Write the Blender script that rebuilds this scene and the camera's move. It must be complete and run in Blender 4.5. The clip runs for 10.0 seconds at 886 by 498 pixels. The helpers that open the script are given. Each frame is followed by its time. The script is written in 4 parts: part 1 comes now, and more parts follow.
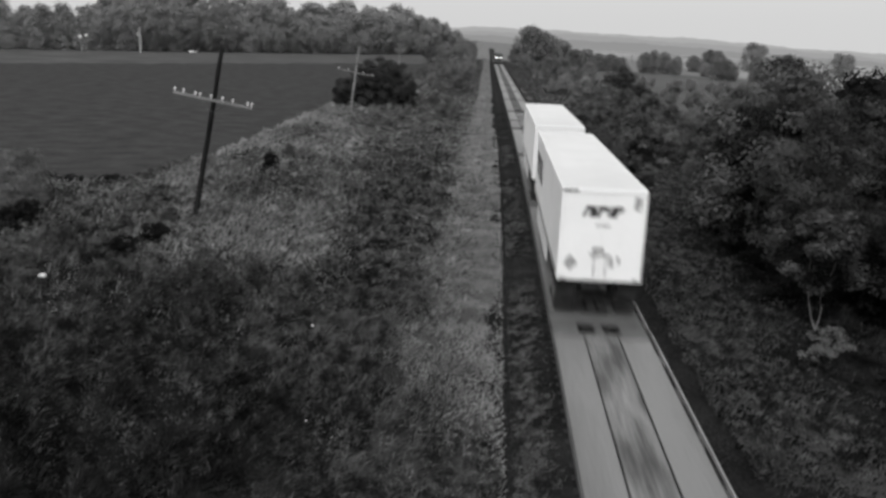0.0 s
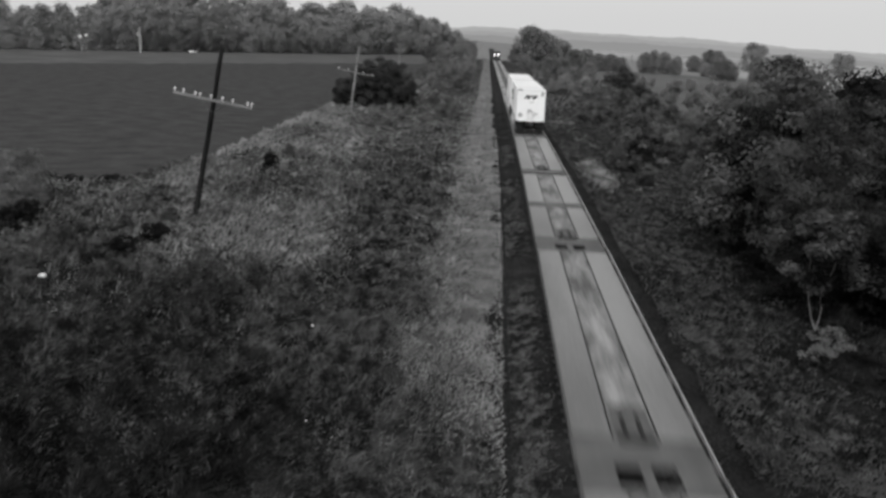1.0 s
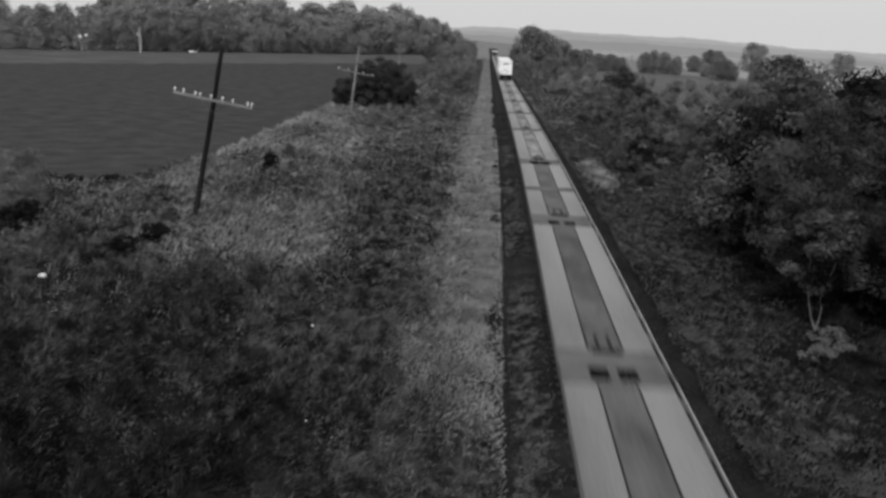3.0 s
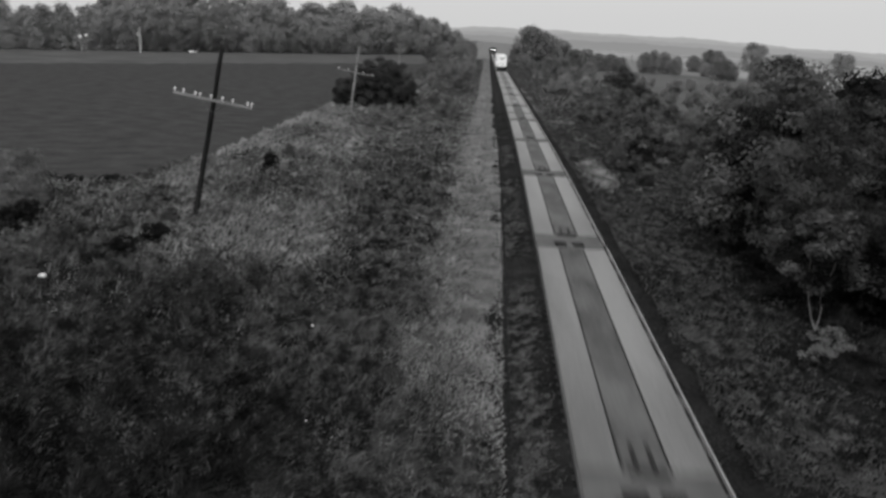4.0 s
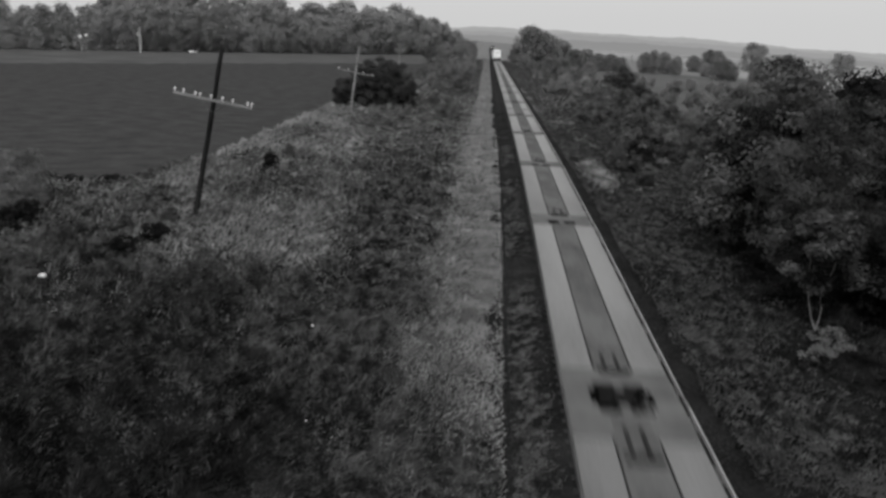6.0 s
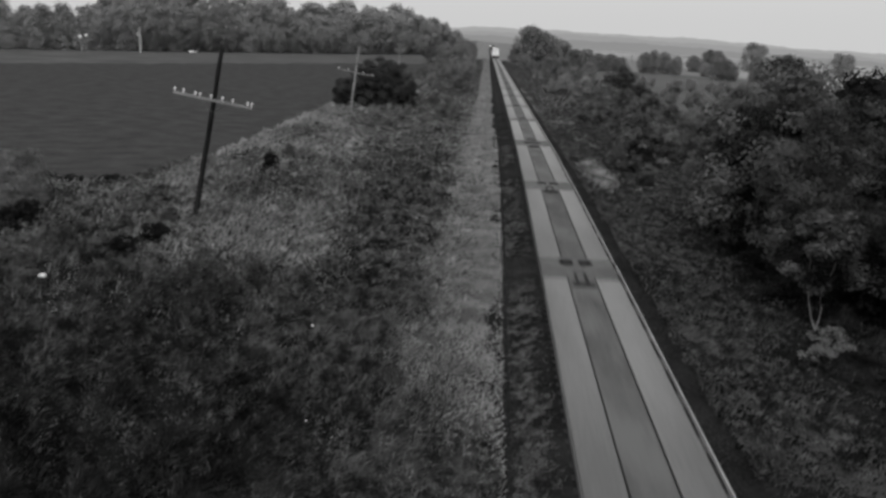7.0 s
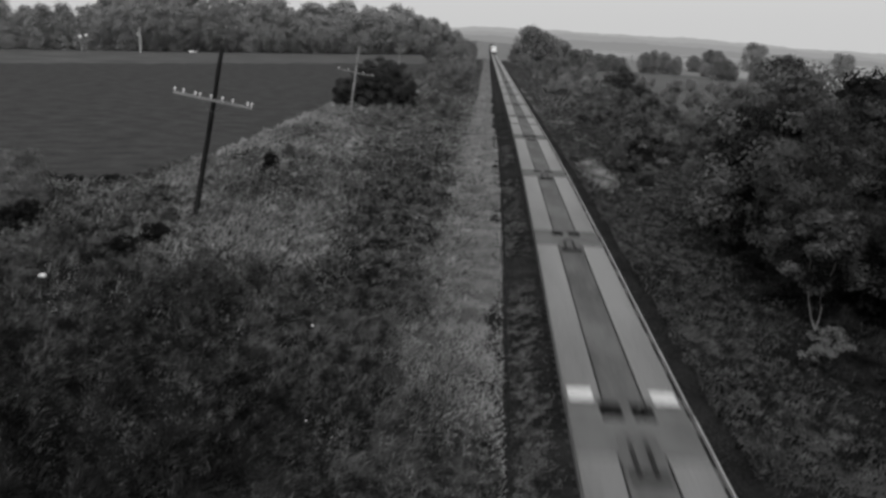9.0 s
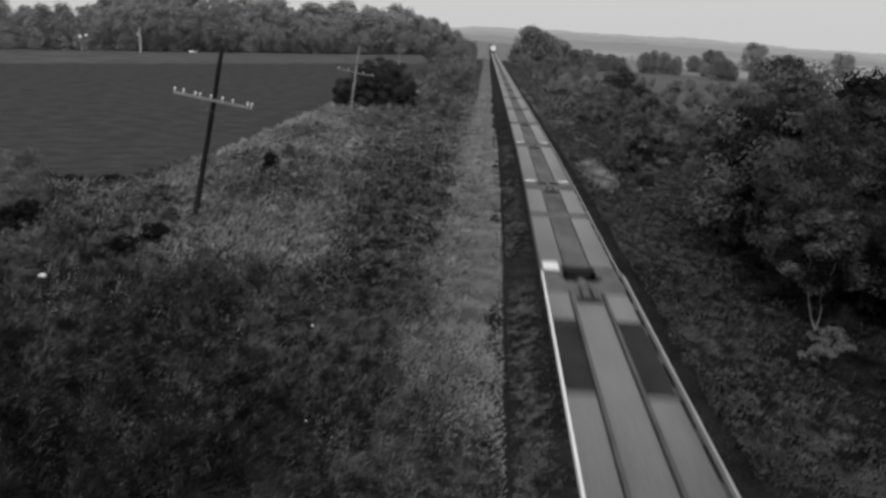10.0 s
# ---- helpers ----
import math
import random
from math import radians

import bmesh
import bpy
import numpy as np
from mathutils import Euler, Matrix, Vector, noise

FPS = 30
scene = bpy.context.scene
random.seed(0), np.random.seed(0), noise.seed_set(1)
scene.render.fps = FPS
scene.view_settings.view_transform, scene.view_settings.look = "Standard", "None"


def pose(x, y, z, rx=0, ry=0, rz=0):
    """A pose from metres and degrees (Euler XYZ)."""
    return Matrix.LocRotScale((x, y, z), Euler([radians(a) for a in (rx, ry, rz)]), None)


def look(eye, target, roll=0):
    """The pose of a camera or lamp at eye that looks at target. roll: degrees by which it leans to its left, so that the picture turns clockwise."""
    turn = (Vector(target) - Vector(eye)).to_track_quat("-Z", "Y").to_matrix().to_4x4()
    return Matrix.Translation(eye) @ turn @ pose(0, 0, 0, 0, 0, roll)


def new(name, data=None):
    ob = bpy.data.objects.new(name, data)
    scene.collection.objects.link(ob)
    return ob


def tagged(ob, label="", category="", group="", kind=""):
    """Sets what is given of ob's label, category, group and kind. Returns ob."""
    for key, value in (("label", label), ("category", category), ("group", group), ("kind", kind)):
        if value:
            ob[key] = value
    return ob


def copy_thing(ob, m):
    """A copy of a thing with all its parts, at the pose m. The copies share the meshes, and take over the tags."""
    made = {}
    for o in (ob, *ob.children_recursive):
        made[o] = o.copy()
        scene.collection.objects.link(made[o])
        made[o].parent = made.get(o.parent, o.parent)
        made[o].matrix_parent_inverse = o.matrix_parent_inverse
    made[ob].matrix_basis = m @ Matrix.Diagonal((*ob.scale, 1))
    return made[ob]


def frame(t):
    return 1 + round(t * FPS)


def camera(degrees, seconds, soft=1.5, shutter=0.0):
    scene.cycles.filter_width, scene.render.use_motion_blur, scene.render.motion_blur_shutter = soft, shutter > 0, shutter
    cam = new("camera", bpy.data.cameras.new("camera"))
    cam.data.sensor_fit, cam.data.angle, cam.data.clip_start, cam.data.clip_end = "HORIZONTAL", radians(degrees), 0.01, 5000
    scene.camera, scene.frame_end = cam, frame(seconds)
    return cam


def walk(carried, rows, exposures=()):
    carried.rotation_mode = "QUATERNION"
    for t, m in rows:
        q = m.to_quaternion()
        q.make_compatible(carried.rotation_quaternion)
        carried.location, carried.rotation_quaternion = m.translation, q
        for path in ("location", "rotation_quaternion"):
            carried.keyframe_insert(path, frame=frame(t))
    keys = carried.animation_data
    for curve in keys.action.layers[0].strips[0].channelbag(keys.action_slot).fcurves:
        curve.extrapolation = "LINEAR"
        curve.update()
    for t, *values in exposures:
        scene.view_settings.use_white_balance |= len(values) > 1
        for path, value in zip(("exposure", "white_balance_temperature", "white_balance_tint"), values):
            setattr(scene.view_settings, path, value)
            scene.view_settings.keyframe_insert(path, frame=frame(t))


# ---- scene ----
# ---- camera: hovering at rest over the left verge, looking along the line ----
EYE = Vector((0.0, 0.0, 9.391))
YAW, PITCH, ROLL = radians(3.104), radians(13.924), 2.265
AHEAD = Vector((-math.sin(YAW) * math.cos(PITCH), math.cos(YAW) * math.cos(PITCH), -math.sin(PITCH)))
cam = camera(54.557, 10.0, soft=3.0, shutter=0.5)
walk(cam, [(0.0, look(EYE, EYE + AHEAD, ROLL)), (10.0, look(EYE, EYE + AHEAD, ROLL))], exposures=[(0.0, 0.03), (10.0, -0.1)])

# ---- world and sun: flat evening overcast, a little brighter behind the camera ----
world = bpy.data.worlds.new("overcast")
scene.world = world
world.use_nodes = True
wn, wl = world.node_tree.nodes, world.node_tree.links
sky = wn.new("ShaderNodeTexSky")
sky.sky_type, sky.sun_disc = "NISHITA", False
sky.sun_elevation, sky.sun_rotation = radians(42), radians(190)
sky.air_density, sky.dust_density, sky.ozone_density = 1.0, 6.0, 1.0
grey, veil = wn.new("ShaderNodeRGBToBW"), wn.new("ShaderNodeMix")
veil.inputs[0].default_value = 0.8
veil.inputs[3].default_value = 6.6
wl.new(sky.outputs[0], grey.inputs[0])
wl.new(grey.outputs[0], veil.inputs[2])
wl.new(veil.outputs[0], wn["Background"].inputs[0])
wn["Background"].inputs[1].default_value = 0.12
sun_data = bpy.data.lights.new("sun", "SUN")
sun_data.energy, sun_data.angle, sun_data.color = 1.7, radians(25), (1, 1, 1)
sun = new("sun", sun_data)
sun.matrix_world = look((0, 0, 50), (3.0, 16.0, 50 - 14.5))


# ---- materials: a black-and-white film, so every paint is a grey; far plants and fields carry haze ----
def material(name, dark, light, scale=2.0, fine=30.0, rough=0.8, metal=0.0, bump=0.3, dist=0.02, island=0.0, per_object=0.0, stretch=(1, 1, 1), translucent=0.0, spec=0.3, span=(0.36, 0.64)):
    m = bpy.data.materials.new(name)
    m.use_nodes = True
    n, l = m.node_tree.nodes, m.node_tree.links
    b = n["Principled BSDF"]
    b.inputs["Roughness"].default_value, b.inputs["Metallic"].default_value = rough, metal
    b.inputs["Specular IOR Level"].default_value = spec
    geo, mp = n.new("ShaderNodeTexCoord"), n.new("ShaderNodeMapping")
    mp.inputs["Scale"].default_value = stretch
    l.new(geo.outputs["Object"], mp.inputs[0])
    big, small = n.new("ShaderNodeTexNoise"), n.new("ShaderNodeTexNoise")
    big.inputs["Scale"].default_value, big.inputs["Detail"].default_value = scale, 4.0
    small.inputs["Scale"].default_value, small.inputs["Detail"].default_value = fine, 3.0
    l.new(mp.outputs[0], big.inputs["Vector"]), l.new(mp.outputs[0], small.inputs["Vector"])
    mix = n.new("ShaderNodeMath")
    mix.operation = "MULTIPLY_ADD"
    mix.inputs[1].default_value = 0.3
    half = n.new("ShaderNodeMath")
    half.operation = "MULTIPLY"
    half.inputs[1].default_value = 0.7
    l.new(big.outputs[0], half.inputs[0])
    l.new(small.outputs[0], mix.inputs[0]), l.new(half.outputs[0], mix.inputs[2])
    last = mix.outputs[0]
    for kind, socket, amount in (("ShaderNodeNewGeometry", "Random Per Island", island), ("ShaderNodeObjectInfo", "Random", per_object)):
        if amount:
            src, add = n.new(kind), n.new("ShaderNodeMath")
            add.operation = "MULTIPLY_ADD"
            add.inputs[1].default_value = amount
            off = n.new("ShaderNodeMath")
            off.operation = "SUBTRACT"
            off.inputs[1].default_value = amount / 2
            l.new(last, off.inputs[0])
            l.new(src.outputs[socket], add.inputs[0]), l.new(off.outputs[0], add.inputs[2])
            last = add.outputs[0]
    ramp = n.new("ShaderNodeMapRange")
    ramp.inputs["From Min"].default_value, ramp.inputs["From Max"].default_value = span
    ramp.inputs["To Min"].default_value, ramp.inputs["To Max"].default_value = dark, light
    l.new(last, ramp.inputs["Value"])
    l.new(ramp.outputs[0], b.inputs["Base Color"])
    if bump:
        bp = n.new("ShaderNodeBump")
        bp.inputs["Strength"].default_value, bp.inputs["Distance"].default_value = bump, dist
        l.new(small.outputs[0], bp.inputs["Height"])
        l.new(bp.outputs[0], b.inputs["Normal"])
    if translucent:
        tr, mx = n.new("ShaderNodeBsdfTranslucent"), n.new("ShaderNodeMixShader")
        l.new(ramp.outputs[0], tr.inputs[0])
        mx.inputs[0].default_value = translucent
        out = n["Material Output"]
        l.new(b.outputs[0], mx.inputs[1]), l.new(tr.outputs[0], mx.inputs[2])
        l.new(mx.outputs[0], out.inputs[0])
    return m


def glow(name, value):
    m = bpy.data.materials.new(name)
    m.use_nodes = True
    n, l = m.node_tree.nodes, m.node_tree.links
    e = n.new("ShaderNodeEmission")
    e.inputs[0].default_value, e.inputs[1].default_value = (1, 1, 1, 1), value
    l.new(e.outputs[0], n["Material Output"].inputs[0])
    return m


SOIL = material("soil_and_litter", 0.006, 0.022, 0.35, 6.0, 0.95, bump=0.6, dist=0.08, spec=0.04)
LITTER = material("dead_grass_litter", 0.028, 0.075, 0.5, 5.0, 0.95, bump=0.6, dist=0.08, spec=0.04)
CROP = material("crop_rows", 0.031, 0.058, 0.5, 3.0, 0.95, bump=0.5, dist=0.15, stretch=(0.8, 1.0, 1), spec=0.04)
STUBBLE = material("dry_headland", 0.06, 0.1, 0.08, 2.0, 0.95, bump=0.4, dist=0.1, spec=0.04)
WEED = material("weeds", 0.016, 0.112, 1.6, 3.2, 0.8, bump=0, island=0.1, translucent=0.2, span=(0.42, 0.61), spec=0.04)
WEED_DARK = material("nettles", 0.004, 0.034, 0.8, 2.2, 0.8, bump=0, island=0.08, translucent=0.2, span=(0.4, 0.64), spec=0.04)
DRY = material("dry_grass", 0.17, 0.38, 0.5, 2.5, 0.8, bump=0, island=0.05, translucent=0.25, spec=0.04)
VERGE = material("short_grass", 0.125, 0.28, 0.8, 3.0, 0.85, bump=0, island=0.1, translucent=0.2, spec=0.04)
# strong noise paints shaded hollows and lit pads into the crowns
LEAF = material("leaves", 0.006, 0.115, 0.5, 1.8, 0.7, bump=0, island=0.05, per_object=0.12, translucent=0.25, span=(0.43, 0.61), spec=0.04)
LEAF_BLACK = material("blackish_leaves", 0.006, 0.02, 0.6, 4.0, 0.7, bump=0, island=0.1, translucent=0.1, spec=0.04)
LEAF_MID = material("shrub_leaves", 0.06, 0.2, 0.6, 2.0, 0.7, bump=0, island=0.05, per_object=0.12, translucent=0.25, span=(0.4, 0.62), spec=0.04)
LEAF_FLUFF = material("fluffy_leaves", 0.12, 0.26, 0.7, 3.0, 0.75, bump=0, island=0.06, translucent=0.3, spec=0.04)
LEAF_PALE = material("pale_leaves", 0.05, 0.15, 0.6, 3.0, 0.7, bump=0, island=0.06, per_object=0.15, translucent=0.25, spec=0.04)
LEAF_DARK = material("dark_leaves", 0.022, 0.07, 0.6, 4.0, 0.7, bump=0, island=0.1, translucent=0.2, spec=0.04)
# the wood's leaves are lightened, haze put into their colour
WOODS = material("hazed_far_leaves", 0.28, 0.39, 0.04, 0.2, 0.8, bump=0, island=0.0, translucent=0.5, spec=0.04)
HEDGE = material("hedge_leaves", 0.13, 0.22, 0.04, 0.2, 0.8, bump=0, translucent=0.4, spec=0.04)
# distant trees and bushes: leaf tone raised to stand in for haze
FAR_LEAF = material("hazed_tree_leaves", 0.13, 0.25, 0.3, 1.5, 0.8, bump=0, island=0.05, per_object=0.2, translucent=0.2, spec=0.04)
BARK = material("bark", 0.035, 0.1, 1.5, 14.0, 0.95, bump=0.8, dist=0.02, stretch=(1, 1, 0.25), spec=0.04)
POLE = material("creosoted_pole", 0.006, 0.022, 1.2, 25.0, 0.9, bump=0.7, stretch=(1, 1, 0.12), spec=0.04)
GREY_WOOD = material("weathered_wood", 0.12, 0.26, 2.0, 25.0, 0.9, bump=0.5, stretch=(0.2, 1, 1))
GLASSY = material("porcelain", 0.6, 0.8, 3.0, 30.0, 0.25, bump=0, spec=0.5)
BALLAST = material("oily_ballast", 0.010, 0.036, 0.6, 9.0, 0.95, bump=1.0, dist=0.06, island=0.15, spec=0.04)
CINDER = material("cinder_bed", 0.008, 0.026, 0.5, 8.0, 0.95, bump=1.0, dist=0.05, spec=0.04)
STEEL = material("rusty_rail", 0.05, 0.12, 1.0, 20.0, 0.6, 0.4)
TIE = material("tie_wood", 0.03, 0.07, 1.0, 20.0, 0.95, spec=0.04)
DECK = material("worn_deck_plate", 0.1, 0.2, 0.5, 14.0, 0.4, 0.0, bump=0.15, dist=0.005, per_object=0.12, stretch=(1, 0.15, 1))
DECK_DULL = material("dull_deck_plate", 0.09, 0.175, 0.5, 14.0, 0.42, 0.0, bump=0.15, dist=0.005, per_object=0.12, stretch=(1, 0.15, 1))
WELL = material("centre_floor_plate", 0.05, 0.12, 0.9, 8.0, 0.75, 0.0, bump=0.2, dist=0.006, per_object=0.08, stretch=(1, 0.3, 1), spec=0.15)
WELL_PALE = material("scuffed_floor_plate", 0.07, 0.3, 1.3, 8.0, 0.7, 0.0, bump=0.2, dist=0.006, per_object=0.05, stretch=(1.3, 0.3, 1), spec=0.15, span=(0.4, 0.66))
PLATE = material("joint_plate", 0.075, 0.125, 1.2, 14.0, 0.75, 0.0, bump=0.2, dist=0.005, per_object=0.15, spec=0.15)
HITCH = material("hitch_pan", 0.05, 0.1, 2.0, 20.0, 0.7)
SILL = material("side_sill_paint", 0.05, 0.1, 1.0, 16.0, 0.7)
EDGE = material("worn_edge_rail", 0.2, 0.34, 1.5, 18.0, 0.55)
BRIGHT = material("white_edge_paint", 0.62, 0.8, 2.0, 18.0, 0.6)
BLACK = material("grime_and_shade_black", 0.008, 0.025, 1.0, 16.0, 0.85, spec=0.04)
GRATE = material("dark_grating", 0.02, 0.04, 1.0, 20.0, 0.8, spec=0.04)
WHITE = material("white_trailer_skin", 0.84, 0.9, 0.6, 8.0, 0.5, bump=0.05, dist=0.003)
ROOF = material("trailer_roof", 0.66, 0.76, 0.3, 4.0, 0.5, bump=0.05, dist=0.003)
SIDE = material("trailer_side", 0.74, 0.84, 0.4, 6.0, 0.5, bump=0.05, dist=0.003)
DARKPAINT = material("dark_print", 0.03, 0.06, 2.0, 10.0, 0.6, bump=0)
GREYPAINT = material("grey_print", 0.3, 0.4, 2.0, 10.0, 0.6, bump=0)
RUBBER = material("tyre_rubber", 0.015, 0.03, 3.0, 30.0, 0.9)
METAL = material("grey_metal", 0.25, 0.4, 3.0, 30.0, 0.45, 0.3)
LOCO = material("locomotive_paint", 0.05, 0.09, 1.0, 8.0, 0.5)
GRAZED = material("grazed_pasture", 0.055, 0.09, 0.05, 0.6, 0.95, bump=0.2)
# far pasture and valley ground are painted pale in place of haze
PASTURE = material("hazed_far_pasture", 0.12, 0.17, 0.05, 0.6, 0.95, bump=0.2)
HAZED_FIELDS = material("hazed_valley_fields", 0.17, 0.34, 0.004, 0.05, 0.95, bump=0)
PANE = material("window_pane", 0.02, 0.04, 1.0, 8.0, 0.1, bump=0, spec=0.6)
LAMP = glow("lamp_glow", 6.0)
YARD_GLOW = glow("yard_lamp_glow", 1.6)


# ---- mesh helpers ----
def box(bm, x0, x1, y0, y1, z0, z1, bevel=0.0):
    m = Matrix.Translation(((x0 + x1) / 2, (y0 + y1) / 2, (z0 + z1) / 2)) @ Matrix.Diagonal((x1 - x0, y1 - y0, z1 - z0, 1))
    made = bmesh.ops.create_cube(bm, size=1, matrix=m)
    if bevel:
        edges = {e for v in made["verts"] for e in v.link_edges}
        bmesh.ops.bevel(bm, geom=list(edges), offset=bevel, segments=2, affect="EDGES")
    return bm


def tube(bm, a, b, r0, r1, seg=10):
    a, b = Vector(a), Vector(b)
    m = Matrix.Translation((a + b) / 2) @ (b - a).to_track_quat("Z", "Y").to_matrix().to_4x4()
    bmesh.ops.create_cone(bm, cap_ends=True, segments=seg, radius1=r0, radius2=r1, depth=(b - a).length, matrix=m)
    return bm


def limb(bm, points, radii, seg=12):
    """One closed skin round a line of points."""
    rings = []
    for k, p in enumerate(points):
        d = Vector(points[min(k + 1, len(points) - 1)]) - Vector(points[max(k - 1, 0)])
        turn = d.to_track_quat("Z", "Y")
        rings.append([bm.verts.new(Vector(p) + turn @ Vector((radii[k] * math.cos(a), radii[k] * math.sin(a), 0))) for a in np.linspace(0, 2 * math.pi, seg, False)])
    for a, b in zip(rings, rings[1:]):
        for i in range(seg):
            bm.faces.new((a[i], a[(i + 1) % seg], b[(i + 1) % seg], b[i]))
    bm.faces.new(rings[0][::-1]), bm.faces.new(rings[-1])
    return bm


def part(name, bm, mat, parent=None, label=""):
    me = bpy.data.meshes.new(name)
    bm.to_mesh(me)
    bm.free()
    me.materials.append(mat)
    ob = new(name, me)
    if parent:
        ob.parent = parent
    return tagged(ob, label) if label else ob


def boxpart(name, dims, mat, parent, label="", bevel=0.0):
    return part(name, box(bmesh.new(), *dims, bevel), mat, parent, label)


def from_arrays(name, verts, quads, mat, smooth=False):
    """One mesh object from numpy arrays of corners and four-sided faces."""
    me = bpy.data.meshes.new(name)
    n, k = len(verts), quads.shape[1]
    me.vertices.add(n)
    me.vertices.foreach_set("co", np.asarray(verts, np.float32).ravel())
    me.loops.add(len(quads) * k)
    me.loops.foreach_set("vertex_index", np.asarray(quads, np.int32).ravel())
    me.polygons.add(len(quads))
    me.polygons.foreach_set("loop_start", np.arange(0, len(quads) * k, k, dtype=np.int32))
    if smooth:
        me.polygons.foreach_set("use_smooth", np.ones(len(quads), bool))
    me.update(calc_edges=True)
    me.materials.append(mat)
    return me


# ---- the line of the track and the lie of the land ----
LEAN = 0.0137


def line_x(y):
    """The track's centre, bent to fit the camera's view: straight, a short bend to the left from 30 to 90 m, then
    straight again.
    """
    y = np.asarray(y, float)
    turn = np.clip(y - 30, 0, 60)
    return 3.454 - LEAN * turn * turn / 120 - LEAN * np.clip(y - 90, 0, None)


def line_z(y):
    """The line falls very slightly away from the camera, a grade set to fit its view."""
    return -0.0017 * np.clip(np.asarray(y, float), 0, 450)


PROFILE_U = [-5000, -60, -23, -20.5, -17, -13.5, -9, -6, -3.2, -2.2, 0.2, 0.6, 6.3, 7.0, 10, 16, 26, 45, 90, 300, 1500, 5000]
PROFILE_Z = [0.0, 0.0, -0.1, 0.1, 0.5, 0.58, 0.0, -0.8, -0.65, -0.5, -0.45, -0.42, -0.42, -0.7, -0.95, -1.1, -1.8, -2.6, -3.4, -10, -34, -60]


def wobble(x, y, seed=0):
    """Smooth made-up unevenness, about -1 to 1."""
    return (np.sin(x * 0.9 + 1.3 * np.sin(y * 0.37 + seed)) + np.sin(y * 0.71 + 2.1 * np.sin(x * 0.43 + seed * 2)) + np.sin(x * 2.3 + y * 1.7 + seed) * 0.5) / 2.5


def land(x, y):
    """The height of the ground."""
    x, y = np.asarray(x, float), np.asarray(y, float)
    u = x - (line_x(y) - 3.454)
    z = np.interp(u, PROFILE_U, PROFILE_Z)
    rough = np.clip((-1.8 - u) / 2, 0, 1) * np.clip((u + 26) / 6, 0, 1) + np.clip((u - 7.5) / 3, 0, 1) * np.clip((60 - u) / 20, 0, 1)
    # nearer than the field's corner the weedy bank runs on to the left
    z = z + np.clip((50 - y) / 3, 0, 1) * np.interp(u, [-70, -50, -23, -20.5, -17, -14], [0, 0.3, 0.4, 0.35, 0.2, 0])
    z = z + line_z(y) * np.clip((u + 24) / 8, 0, 1)
    return z + 0.16 * rough * wobble(x, y) + 0.12 * rough * wobble(x * 2.1, y * 2.1, 5)


def dryness(u, y, x):
    """Where the bank carries pale dry grass rather than dark weeds; more of it far off stands in for haze."""
    brow = -5.6 - np.clip((y - 38) * 0.11, -0.5, 6.5)
    p = np.clip((y - 23) / 13, 0, 1) * np.maximum(np.clip((brow - u) / 2.5, 0.1, 1), np.clip((y - 50) / 60, 0.1, 0.4)) * np.clip((u + 22) / 2, 0, 1)
    return np.clip(p * (0.8 + 0.55 * wobble(x * 0.6, y * 0.45, 2) + 0.3 * wobble(x * 2.2, y * 1.8, 5)), 0, 1)


def ground():
    xs = np.concatenate([-np.geomspace(4500, 305, 16), np.arange(-300, -39, 5), np.arange(-38, -2.5, 0.75), np.arange(-2.4, 9, 0.4), np.arange(9.4, 40, 1.2), np.geomspace(42, 4500, 40)])
    ys = np.concatenate([-np.geomspace(4500, 12, 14), np.arange(-10, 8, 3), np.arange(8, 60, 0.8), np.arange(60, 160, 2.5), np.arange(160, 480, 5), np.geomspace(485, 4500, 50)])
    gx, gy = np.meshgrid(xs, ys)
    gz = land(gx, gy)
    verts = np.stack([gx, gy, gz], -1).reshape(-1, 3)
    w = len(xs)
    i, j = np.meshgrid(np.arange(w - 1), np.arange(len(ys) - 1))
    a = (j * w + i).ravel()
    quads = np.stack([a, a + 1, a + w + 1, a + w], 1)
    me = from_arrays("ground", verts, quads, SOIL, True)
    me.materials.append(CINDER)
    me.materials.append(CROP)
    me.materials.append(STUBBLE)
    me.materials.append(HAZED_FIELDS)
    me.materials.append(PASTURE)
    me.materials.append(GRAZED)
    me.materials.append(LITTER)
    mid = verts[quads].mean(1)
    u = mid[:, 0] - (line_x(mid[:, 1]) - 3.454)
    kind = np.zeros(len(quads), np.int32)
    kind[(dryness(u, mid[:, 1], mid[:, 0]) > 0.4) | ((u < -2) & (mid[:, 1] > 36 + 3 * wobble(mid[:, 0], mid[:, 1]))) | ((u > -2.6 + 0.6 * wobble(mid[:, 0], mid[:, 1])) & (u < 0.1) & (mid[:, 1] > 16)) | ((mid[:, 1] > 19) & (u > 6.9) & (u < 10.5 + 2 * wobble(mid[:, 0] * 0.5, mid[:, 1] * 0.5)))] = 7
    kind[(u > 0.45) & (u < 6.6) & (mid[:, 1] < 330)] = 1
    kind[(u < -20.2) & (mid[:, 1] > 49.5)] = 2
    kind[(u < -20.2) & (mid[:, 1] > 185 + 1.393 * (mid[:, 0] + 107))] = 3
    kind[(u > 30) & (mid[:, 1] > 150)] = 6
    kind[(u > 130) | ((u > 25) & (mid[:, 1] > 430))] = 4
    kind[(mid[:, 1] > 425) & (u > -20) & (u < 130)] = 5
    me.polygons.foreach_set("material_index", kind)
    return tagged(new("ground", me), "uneven weedy ground beside a railway and fields", "ground", kind="structure")


ground()


